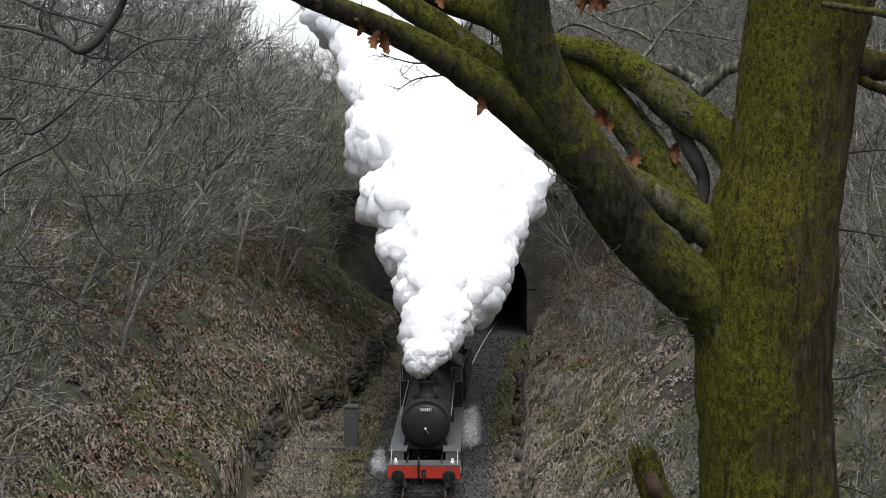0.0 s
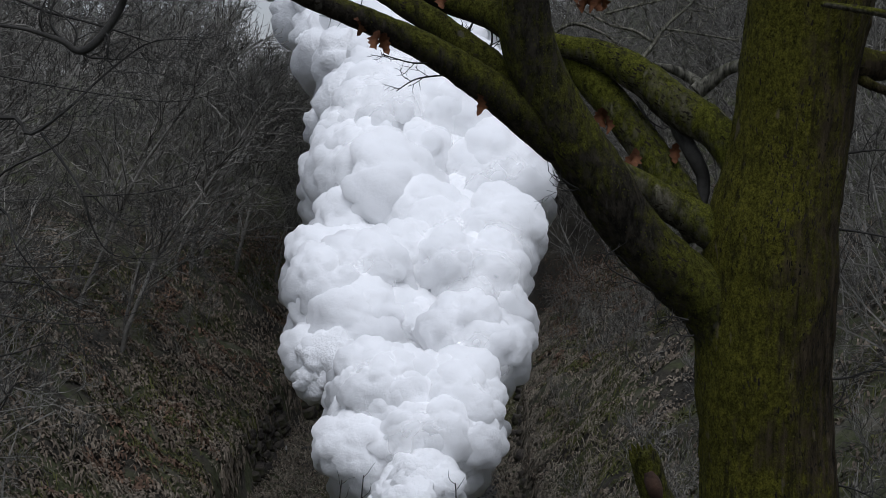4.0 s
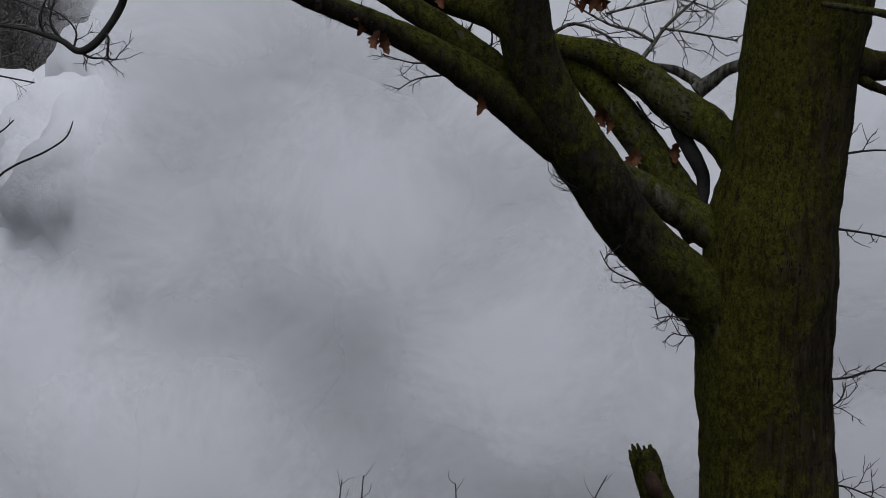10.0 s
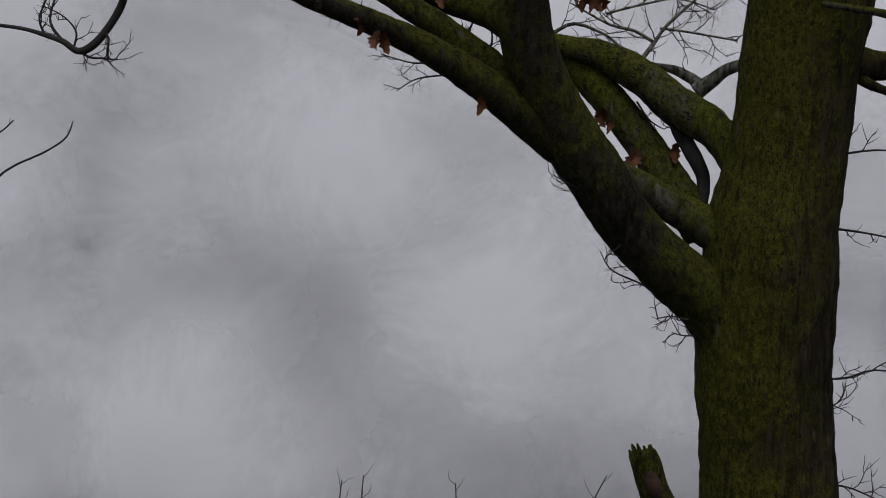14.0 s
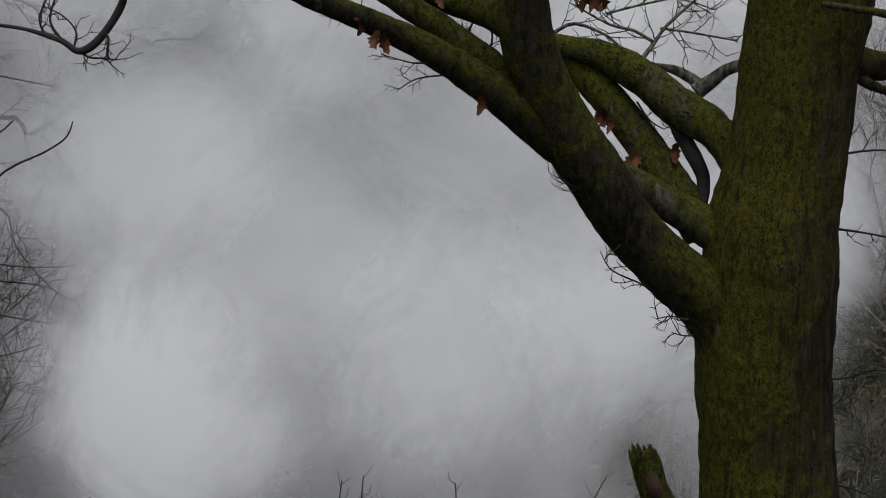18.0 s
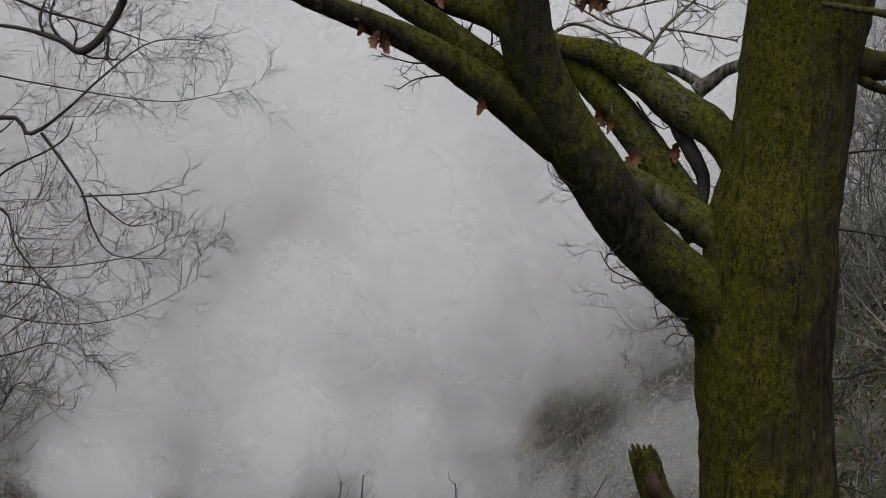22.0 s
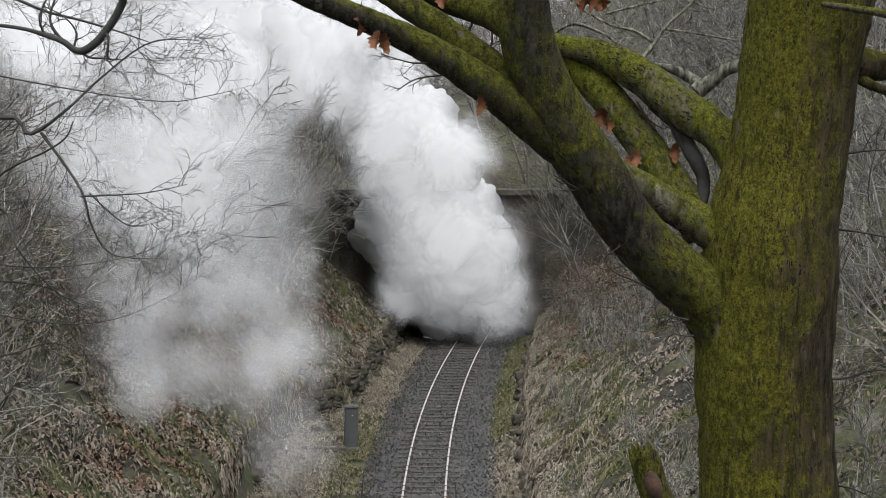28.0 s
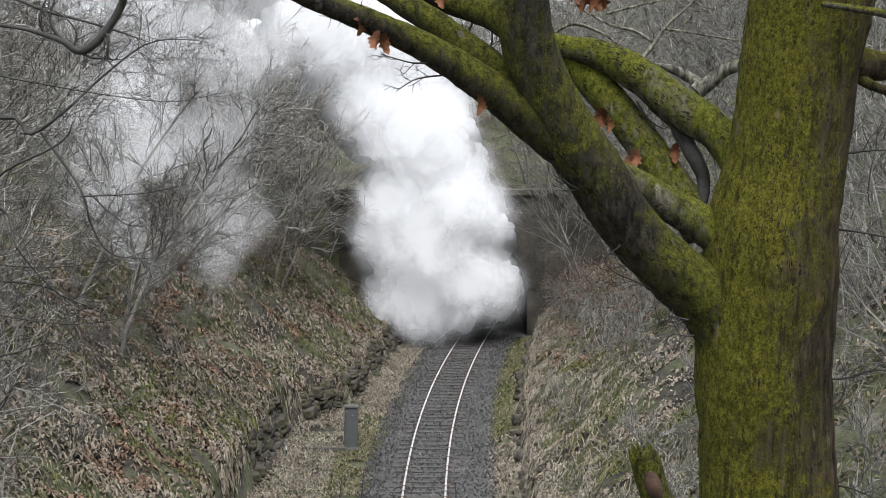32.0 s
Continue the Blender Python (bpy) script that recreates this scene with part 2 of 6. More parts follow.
# ---- building helpers ----
def track_x(y):
    """The track's centre line: straight towards the viewer, a curve of 282 m radius from 49 m on."""
    return -0.69 if y < 49 else -0.69 + 0.00177 * (y - 49) ** 2


def thing(name, label, category, group="", at=None, kind=""):
    ob = new(name)
    ob.empty_display_size = 0.2
    if at is not None:
        ob.matrix_basis = at
    return tagged(ob, label, category, group, kind)


def mesh_of(name, verts, faces, material, smooth=False):
    me = bpy.data.meshes.new(name)
    me.from_pydata(verts, [], faces)
    me.materials.append(material)
    if smooth:
        me.polygons.foreach_set("use_smooth", [True] * len(me.polygons))
    me.update()
    return me


def part(name, data, material, parent, label=""):
    """Links a bmesh or a mesh as one mesh object under a thing or a part."""
    if isinstance(data, bmesh.types.BMesh):
        me = bpy.data.meshes.new(name)
        data.to_mesh(me)
        data.free()
        me.materials.append(material)
        data = me
    ob = new(name, data)
    ob.parent = parent
    return tagged(ob, label)


def smoothed(bm, on=True):
    for f in bm.faces:
        f.smooth = on
    return bm


def box(bm, size, at=(0, 0, 0), bevel=0.0, turn=None):
    m = Matrix.Translation(at) @ (turn if turn else Matrix()) @ Matrix.Diagonal((*size, 1))
    made = bmesh.ops.create_cube(bm, size=1, matrix=m)["verts"]
    if bevel:
        edges = list({e for v in made for e in v.link_edges})
        bmesh.ops.bevel(bm, geom=edges, offset=bevel, segments=2, affect="EDGES")
    return bm


def rod(bm, a, b, r1, r2=None, seg=12):
    a, b = Vector(a), Vector(b)
    d = b - a
    m = Matrix.Translation((a + b) / 2) @ d.to_track_quat("Z", "Y").to_matrix().to_4x4()
    bmesh.ops.create_cone(bm, cap_ends=True, segments=seg, radius1=r1, radius2=r1 if r2 is None else r2, depth=d.length, matrix=m)
    return bm


def lathe(bm, profile, at=(0, 0, 0), axis="Z", seg=24):
    """A turned body: profile of (radius, height)."""
    turn = {"Z": Matrix(), "Y": Matrix.Rotation(radians(90), 4, "X"), "X": Matrix.Rotation(radians(90), 4, "Y")}[axis]
    m = Matrix.Translation(at) @ turn
    rings = []
    for r, h in profile:
        rings.append([bm.verts.new(m @ Vector((r * math.cos(2 * math.pi * i / seg), r * math.sin(2 * math.pi * i / seg), h))) for i in range(seg)])
    for p, q in zip(rings, rings[1:]):
        for i in range(seg):
            bm.faces.new((p[i], p[(i + 1) % seg], q[(i + 1) % seg], q[i]))
    bm.faces.new(rings[0][::-1])
    bm.faces.new(rings[-1])
    bmesh.ops.recalc_face_normals(bm, faces=bm.faces)
    return bm


def spline(points, n):
    """n points on a smooth line through control points of any width (place, radius)."""
    p = np.array(points, float)
    k = len(p)
    out = []
    for s in np.linspace(0, k - 1, n):
        i = min(int(s), k - 2)
        u = s - i
        a, b, c, d = p[max(i - 1, 0)], p[i], p[i + 1], p[min(i + 2, k - 1)]
        out.append(0.5 * (2 * b + (c - a) * u + (2 * a - 5 * b + 4 * c - d) * u * u + (3 * b - a - 3 * c + d) * u ** 3))
    return np.array(out)


def tube(points, n, seg, rough=0.0, seed=0, rough_scale=3.0):
    """Vertices and faces of a limb through points (x, y, z, radius), knobbly by rough."""
    line = spline(points, n)
    verts, faces = [], []
    for i, (x, y, z, r) in enumerate(line):
        a, b = line[max(i - 1, 0)][:3], line[min(i + 1, n - 1)][:3]
        way = Vector(b - a).normalized()
        side = way.cross(Vector((0, 1, 0.2))).normalized()
        other = way.cross(side)
        for j in range(seg):
            u = 2 * math.pi * j / seg
            out = side * math.cos(u) + other * math.sin(u)
            p = Vector((x, y, z)) + out * r
            k = 1.0
            if rough:
                k += rough * (noise.noise(p * rough_scale + Vector((seed, 0, 0))) + 0.5 * noise.noise(p * rough_scale * 4 + Vector((0, seed, 0))))
                q = Vector((p.x * 22, p.y * 22, p.z * 5 + seed))
                k += min(0.05, 0.007 / r) * (noise.noise(q) + 0.6 * noise.noise(q * 2.3))
            verts.append(Vector((x, y, z)) + out * r * k)
    for i in range(n - 1):
        for j in range(seg):
            k = (j + 1) % seg
            faces.append((i * seg + j, i * seg + k, (i + 1) * seg + k, (i + 1) * seg + j))
    faces.append(tuple(range(seg))[::-1])
    faces.append(tuple((n - 1) * seg + j for j in range(seg)))
    return verts, faces


class Soup:
    """Collects vertices and faces of many small pieces for one mesh."""

    def __init__(self):
        self.v, self.f = [], []

    def add(self, verts, faces):
        k = len(self.v)
        self.v.extend(verts)
        self.f.extend(tuple(i + k for i in f) for f in faces)

    def prism(self, a, b, ra, rb, seg=3):
        way = b - a
        n = np.linalg.norm(way)
        if n < 1e-6:
            return
        way = way / n
        ref = np.array((0.0, 0.0, 1.0)) if abs(way[2]) < 0.9 else np.array((1.0, 0.0, 0.0))
        s = np.cross(way, ref)
        s /= np.linalg.norm(s)
        o = np.cross(way, s)
        k = len(self.v)
        for c, r in ((a, ra), (b, rb)):
            for j in range(seg):
                u = 2 * math.pi * j / seg
                self.v.append(c + r * (s * math.cos(u) + o * math.sin(u)))
        for j in range(seg):
            q = (j + 1) % seg
            self.f.append((k + j, k + q, k + seg + q, k + seg + j))

    def mesh(self, name, material, smooth=False):
        return mesh_of(name, [tuple(p) for p in self.v], self.f, material, smooth)


# ---- ground: a cutting between a near hill and a far tunnel ----
PORTAL_Y, NEAR_Y = 87.0, 13.0


def step(a, b, v):
    u = min(1.0, max(0.0, (v - a) / (b - a)))
    return u * u * (3 - 2 * u)


def ground_z(x, y):
    dx = x - track_x(min(y, 95))
    if dx > 0:
        foot, rise = 3.45 + 0.25 * noise.noise((0.3 * y, 3, 0)), 0.8
    else:
        foot, rise = 3.9 + 2.2 * step(70, 60, y) + 0.35 * noise.noise((0.35 * y, 7, 0)), 0.78
    d = max(0.0, abs(dx) - foot)
    h = (1.0 + 0.6 * step(67, 61, y) if dx < 0 else 0.75) * step(0, 0.5, d) + rise * d
    top = 30 if dx > 0 else 17
    h = top * math.tanh(h / top)
    rough = min(1.0, d / 1.5)
    h += rough * (0.55 * noise.noise((x * 0.35, y * 0.35, 1)) + 0.42 * noise.noise((x * 1.0, y * 1.0, 2)) + 0.16 * noise.noise((x * 2.4, y * 2.4, 3)))
    if d == 0:
        h = -0.28 + 0.05 * noise.noise((x, y, 0)) + 0.28 * step(2.2, foot, abs(dx))
    if y > PORTAL_Y:
        h = max(h, 7.9 + 0.28 * (y - PORTAL_Y) * step(0, 30, y - PORTAL_Y) + 0.4 * noise.noise((x * 0.2, y * 0.2, 5)))
        h = min(h, 12.0 + 22 * step(8, 40, x) + 4 * step(-25, -70, x) + 1.2 * noise.noise((x * 0.03, y * 0.03, 0)))
    if y < NEAR_Y:
        h = max(h, 12.8 - 0.17 * max(y, 0) + 0.12 * noise.noise((x * 0.8, y * 0.8, 9)))
    return h


def spaced(*runs):
    out = []
    for a, b, s in runs:
        out += list(np.arange(a, b, s))
    return out + [runs[-1][1]]


def build_ground():
    xs = spaced((-1600, -200, 200), (-200, -40, 16), (-40, -20, 1.5), (-20, 20, 0.36), (20, 40, 1.5), (40, 200, 16), (200, 1600, 200))
    ys = spaced((-1600, -160, 180), (-160, -20, 14), (-20, 12.5, 1.0), (12.9, 13.1, 0.2), (13.5, 86.5, 0.4), (86.9, 87.1, 0.2), (87.5, 110, 1.0), (110, 260, 6), (260, 1800, 220))
    verts = [(x, y, ground_z(x, y)) for y in ys for x in xs]
    faces = []
    n = len(xs)
    for j in range(len(ys) - 1):
        for i in range(n - 1):
            gap = (ys[j] < PORTAL_Y < ys[j + 1] and -6 < xs[i] < 9) or (ys[j] < NEAR_Y < ys[j + 1] and -9 < xs[i] < 8)
            if not gap:
                faces.append((j * n + i, j * n + i + 1, (j + 1) * n + i + 1, (j + 1) * n + i))
    ob = new("ground", mesh_of("ground", verts, faces, GROUND, True))
    tagged(ob, "steep cutting banks of brown soil, dead leaves and moss", "ground", kind="structure")


build_ground()


def build_track():
    # ballast bed, following the curve
    ys = np.arange(14, 87.5, 0.5)
    prof = [(-2.5, -0.3), (-1.9, -0.12), (-1.3, -0.06), (0, -0.07), (1.3, -0.06), (2.1, -0.12), (2.9, -0.3)]
    verts, faces = [], []
    for y in ys:
        for dx, z in prof:
            verts.append((track_x(y) + dx + 0.12 * noise.noise((dx, y, 0)), y, z + 0.03 * noise.noise((dx * 3, y * 2, 4))))
    k = len(prof)
    for j in range(len(ys) - 1):
        for i in range(k - 1):
            faces.append((j * k + i, j * k + i + 1, (j + 1) * k + i + 1, (j + 1) * k + i))
    tagged(new("ballast_bed", mesh_of("ballast_bed", verts, faces, BALLAST, True)), "dark grey ballast bed under a single railway track", "ballast", kind="structure")
    track = thing("railway_track", "single curved railway track with polished rails on timber sleepers", "track", kind="structure")
    for side in (-1, 1):
        for name, mat, prof in (("rail", RUST, [(-0.07, -0.15), (-0.07, -0.13), (-0.012, -0.11), (-0.012, -0.035), (-0.034, -0.03), (-0.034, -0.003),
                                                (0.034, -0.003), (0.034, -0.03), (0.012, -0.035), (0.012, -0.11), (0.07, -0.13), (0.07, -0.15)]),
                                ("rail_head", RAIL, [(-0.036, -0.012), (-0.034, 0.0), (-0.022, 0.004), (0.022, 0.004), (0.034, 0.0), (0.036, -0.012)])):
            verts, faces = [], []
            k = len(prof)
            ys2 = np.arange(13.2, 95, 0.9)
            for y in ys2:
                for dx, z in prof:
                    verts.append((track_x(y) + side * 0.7535 + dx, y, z))
            for j in range(len(ys2) - 1):
                for i in range(k - 1):
                    faces.append((j * k + i, (j + 1) * k + i, (j + 1) * k + i + 1, j * k + i + 1))
            part(name, mesh_of(name, verts, faces, mat), mat, track, "rusty rail" if name == "rail" else "worn bright rail head")
    bm = bmesh.new()
    box(bm, (2.5, 0.24, 0.14), (0, 0, -0.1), 0.02)
    me = bpy.data.meshes.new("sleeper")
    bm.to_mesh(me)
    bm.free()
    me.materials.append(TIMBER)
    bm = bmesh.new()
    box(bm, (0.3, 0.14, 0.06), (0, 0, -0.03), 0.015)
    chair = bpy.data.meshes.new("rail_chair")
    bm.to_mesh(chair)
    bm.free()
    chair.materials.append(RUST)
    y = 14.0
    rnd = random.Random(4)
    while y < 92:
        s = new("sleeper", me)
        s.parent = track
        s.matrix_basis = pose(track_x(y) + rnd.uniform(-0.03, 0.03), y, rnd.uniform(-0.012, 0.012), 0, 0, -math.degrees(math.atan(0.00354 * max(0, y - 49))) + rnd.uniform(-0.8, 0.8))
        for side in (-1, 1):
            c = new("rail_chair", chair)
            c.parent = s
            c.matrix_basis = pose(side * 0.7535, 0, -0.002)
        y += 0.72


build_track()


def arch_wall(name, label, y, x0, x1, top, cx, half, spring, rise, deep, facing):
    """A stone wall across the cutting with a round-headed mouth through it, and the vault behind."""
    wall = thing(name, label, "tunnel portal", kind="structure")
    n = 20
    arc = [(cx - half, -0.6)] + [(cx - half * math.cos(math.pi * i / n), spring + rise * math.sin(math.pi * i / n)) for i in range(n + 1)] + [(cx + half, -0.6)]
    verts, faces = [], []
    outer = []
    for x, z in arc:
        if z <= spring + 0.01:
            outer.append((x0 if x < cx else x1, z if z < 0 else spring * 0.9))
        else:
            u = (x - (cx - half)) / (2 * half)
            outer.append((x0 + (x1 - x0) * u, top))
    for yy in (y, y + facing * 0.9):
        for p in arc:
            verts.append((p[0], yy, p[1]))
        for p in outer:
            verts.append((p[0], yy, p[1]))
    k = len(arc)
    for base in (0, 2 * k):
        for i in range(k - 1):
            faces.append((base + i, base + i + 1, base + k + i + 1, base + k + i))
    for i in range(k - 1):
        faces.append((k + i, k + i + 1, 3 * k + i + 1, 3 * k + i))
    part("masonry_wall", mesh_of("masonry_wall", verts, faces, STONE), STONE, wall)
    verts, faces = [], []
    for yy in (y, y + facing * deep):
        verts += [(p[0], yy, p[1]) for p in arc]
    for i in range(k - 1):
        faces.append((i, i + 1, k + i + 1, k + i))
    faces.append(tuple(range(k, 2 * k)))
    floor = [(cx - half, y - facing * 0.4, -0.1), (cx + half, y - facing * 0.4, -0.1), (cx + half, y + facing * deep, -0.1), (cx - half, y + facing * deep, -0.1)]
    part("tunnel_floor", mesh_of("tunnel_floor", floor, [(0, 1, 2, 3)], BALLAST), BALLAST, wall)
    part("vault", mesh_of("vault", verts, faces, STONE), STONE, wall, "soot-black tunnel lining")
    bm = bmesh.new()
    box(bm, (x1 - x0, 1.2, 0.35), ((x0 + x1) / 2, y + facing * 0.35, top + 0.175), 0.05)
    part("coping", bm, STONE, wall, "weathered coping stones")
    # ring of voussoirs
    for i in range(n):
        u0, u1 = math.pi * (i + 0.04) / n, math.pi * (i + 0.96) / n
        ps = []
        for yy in (y - facing * 0.06, y + facing * 0.3):
            for u, e in ((u0, 0.0), (u1, 0.0), (u1, 0.55), (u0, 0.55)):
                ps.append((cx - (half + e) * math.cos(u), yy, spring + (rise + e) * math.sin(u)))
        part("voussoir", mesh_of("voussoir", ps, [(0, 1, 2, 3), (7, 6, 5, 4), (0, 4, 5, 1), (1, 5, 6, 2), (2, 6, 7, 3), (3, 7, 4, 0)], STONE), STONE, wall)


arch_wall("tunnel_portal", "sooty stone tunnel portal with a dark arched mouth at the end of the cutting", PORTAL_Y, -6.6, 10.0, 8.0, 0.95, 3.9, 2.6, 3.4, 44, 1)
arch_wall("near_portal", "plain stone wall with an arched tunnel mouth under the near hill", NEAR_Y, -9.6, 8.6, 10.0, -0.69, 3.6, 2.6, 3.2, 40, -1)


# ---- the mossy oak in front ----
SKIN, LINES = [], {}


def limb(name, points, parent, material, n=28, seg=18, rough=0.09, seed=0, label=""):
    v, f = tube(points, n, seg, rough, seed)
    if material in (BARK, BARK_PALE, LIMB_BARK):
        for i in range(n - 1):
            for j in range(seg):
                a, b, c = v[i * seg + j], v[i * seg + (j + 1) % seg], v[(i + 1) * seg + j]
                out = (a - Vector(line_at(points, i, n))).normalized()
                if out.y < 0.45:
                    SKIN.append((a, b, c, out))
    return part(name, mesh_of(name, v, f, material, True), material, parent, label)


def line_at(points, i, n):
    if (id(points), n) not in LINES:
        LINES[(id(points), n)] = spline(points, n)
    return LINES[(id(points), n)][i][:3]


# limb and stump points are placed to fit the camera's view
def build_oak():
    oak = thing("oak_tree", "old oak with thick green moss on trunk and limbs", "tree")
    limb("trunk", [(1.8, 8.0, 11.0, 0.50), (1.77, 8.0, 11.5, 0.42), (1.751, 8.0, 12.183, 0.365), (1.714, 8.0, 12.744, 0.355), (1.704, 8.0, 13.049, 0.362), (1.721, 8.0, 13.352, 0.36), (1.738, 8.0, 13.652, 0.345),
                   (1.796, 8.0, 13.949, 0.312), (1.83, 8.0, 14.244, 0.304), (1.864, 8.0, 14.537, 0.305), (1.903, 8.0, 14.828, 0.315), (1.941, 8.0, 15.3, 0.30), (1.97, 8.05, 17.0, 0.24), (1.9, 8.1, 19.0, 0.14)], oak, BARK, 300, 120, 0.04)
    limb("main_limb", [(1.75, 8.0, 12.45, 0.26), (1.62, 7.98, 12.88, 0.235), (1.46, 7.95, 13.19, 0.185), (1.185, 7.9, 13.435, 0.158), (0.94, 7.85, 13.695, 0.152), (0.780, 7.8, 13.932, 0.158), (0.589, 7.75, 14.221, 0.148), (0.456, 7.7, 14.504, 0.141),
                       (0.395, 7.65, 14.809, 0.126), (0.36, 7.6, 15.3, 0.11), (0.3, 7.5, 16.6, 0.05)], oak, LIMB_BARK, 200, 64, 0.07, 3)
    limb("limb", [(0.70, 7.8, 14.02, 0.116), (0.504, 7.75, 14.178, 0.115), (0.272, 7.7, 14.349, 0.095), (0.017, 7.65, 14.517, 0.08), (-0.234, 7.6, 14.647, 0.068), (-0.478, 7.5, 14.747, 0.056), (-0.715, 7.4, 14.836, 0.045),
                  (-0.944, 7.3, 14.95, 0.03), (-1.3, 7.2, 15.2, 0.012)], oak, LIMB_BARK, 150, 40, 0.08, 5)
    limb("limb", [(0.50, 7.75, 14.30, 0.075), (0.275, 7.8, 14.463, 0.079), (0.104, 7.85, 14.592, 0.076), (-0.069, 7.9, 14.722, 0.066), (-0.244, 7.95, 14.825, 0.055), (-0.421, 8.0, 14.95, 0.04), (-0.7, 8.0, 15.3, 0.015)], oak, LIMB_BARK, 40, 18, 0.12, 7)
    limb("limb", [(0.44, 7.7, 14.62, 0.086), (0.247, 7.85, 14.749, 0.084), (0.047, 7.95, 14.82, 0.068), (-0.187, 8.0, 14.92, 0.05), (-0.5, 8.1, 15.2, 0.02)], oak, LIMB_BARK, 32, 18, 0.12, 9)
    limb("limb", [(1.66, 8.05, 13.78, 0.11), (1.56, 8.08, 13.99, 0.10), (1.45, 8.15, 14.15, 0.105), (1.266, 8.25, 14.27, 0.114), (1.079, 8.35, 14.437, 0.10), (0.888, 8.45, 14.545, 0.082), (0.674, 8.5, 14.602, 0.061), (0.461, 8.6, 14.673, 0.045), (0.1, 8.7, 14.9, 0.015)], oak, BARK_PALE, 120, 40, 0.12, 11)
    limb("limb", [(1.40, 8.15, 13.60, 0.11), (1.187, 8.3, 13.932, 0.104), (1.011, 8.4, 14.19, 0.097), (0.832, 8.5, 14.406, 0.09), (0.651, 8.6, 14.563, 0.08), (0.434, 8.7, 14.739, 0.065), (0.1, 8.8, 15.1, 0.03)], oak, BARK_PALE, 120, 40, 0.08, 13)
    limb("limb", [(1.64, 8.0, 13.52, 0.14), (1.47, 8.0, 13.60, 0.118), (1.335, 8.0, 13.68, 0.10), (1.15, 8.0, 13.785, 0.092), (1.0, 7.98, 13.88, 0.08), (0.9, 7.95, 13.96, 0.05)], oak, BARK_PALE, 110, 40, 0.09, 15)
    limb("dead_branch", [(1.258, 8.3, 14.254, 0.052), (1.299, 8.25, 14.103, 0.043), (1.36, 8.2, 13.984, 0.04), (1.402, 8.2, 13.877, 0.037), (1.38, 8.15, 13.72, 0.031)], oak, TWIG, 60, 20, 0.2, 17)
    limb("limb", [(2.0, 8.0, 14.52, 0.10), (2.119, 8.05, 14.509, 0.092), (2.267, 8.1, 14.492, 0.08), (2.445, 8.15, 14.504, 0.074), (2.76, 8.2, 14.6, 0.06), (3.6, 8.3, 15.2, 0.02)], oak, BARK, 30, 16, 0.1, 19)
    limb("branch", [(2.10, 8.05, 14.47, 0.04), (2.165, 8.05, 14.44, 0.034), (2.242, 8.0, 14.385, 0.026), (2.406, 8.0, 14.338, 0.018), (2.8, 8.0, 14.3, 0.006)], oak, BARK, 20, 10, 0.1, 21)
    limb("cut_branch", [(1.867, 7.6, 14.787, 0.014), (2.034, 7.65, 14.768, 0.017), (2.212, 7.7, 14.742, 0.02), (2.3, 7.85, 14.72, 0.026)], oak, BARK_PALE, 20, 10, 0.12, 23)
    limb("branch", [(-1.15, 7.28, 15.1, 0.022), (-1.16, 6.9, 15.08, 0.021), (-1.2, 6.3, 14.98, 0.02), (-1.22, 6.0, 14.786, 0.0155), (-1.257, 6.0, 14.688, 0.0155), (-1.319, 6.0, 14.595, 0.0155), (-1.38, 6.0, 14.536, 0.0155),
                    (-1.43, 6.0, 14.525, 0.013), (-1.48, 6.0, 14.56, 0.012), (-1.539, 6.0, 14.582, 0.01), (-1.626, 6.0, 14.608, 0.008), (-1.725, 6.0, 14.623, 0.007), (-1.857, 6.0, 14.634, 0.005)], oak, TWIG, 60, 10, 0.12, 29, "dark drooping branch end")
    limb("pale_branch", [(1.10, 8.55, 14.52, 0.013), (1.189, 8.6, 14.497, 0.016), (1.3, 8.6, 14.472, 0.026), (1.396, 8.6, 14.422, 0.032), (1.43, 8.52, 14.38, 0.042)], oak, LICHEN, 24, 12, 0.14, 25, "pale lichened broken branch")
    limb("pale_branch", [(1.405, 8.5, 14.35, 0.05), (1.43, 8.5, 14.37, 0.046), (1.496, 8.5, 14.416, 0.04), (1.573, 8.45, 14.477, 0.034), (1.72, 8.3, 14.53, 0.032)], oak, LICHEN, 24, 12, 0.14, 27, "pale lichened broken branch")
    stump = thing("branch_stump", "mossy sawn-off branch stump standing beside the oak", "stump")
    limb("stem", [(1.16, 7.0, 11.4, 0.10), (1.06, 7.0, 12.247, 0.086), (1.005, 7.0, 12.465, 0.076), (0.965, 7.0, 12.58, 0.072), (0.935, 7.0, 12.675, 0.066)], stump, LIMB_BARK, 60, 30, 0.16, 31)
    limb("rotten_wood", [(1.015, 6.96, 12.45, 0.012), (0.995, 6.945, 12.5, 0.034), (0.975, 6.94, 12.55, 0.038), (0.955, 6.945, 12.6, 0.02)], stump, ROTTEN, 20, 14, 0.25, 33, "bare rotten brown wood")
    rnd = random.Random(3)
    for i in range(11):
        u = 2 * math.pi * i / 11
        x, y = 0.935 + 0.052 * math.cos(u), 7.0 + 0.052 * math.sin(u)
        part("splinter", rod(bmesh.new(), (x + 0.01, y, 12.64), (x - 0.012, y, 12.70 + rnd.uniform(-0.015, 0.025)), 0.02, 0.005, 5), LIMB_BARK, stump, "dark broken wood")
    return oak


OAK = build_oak()


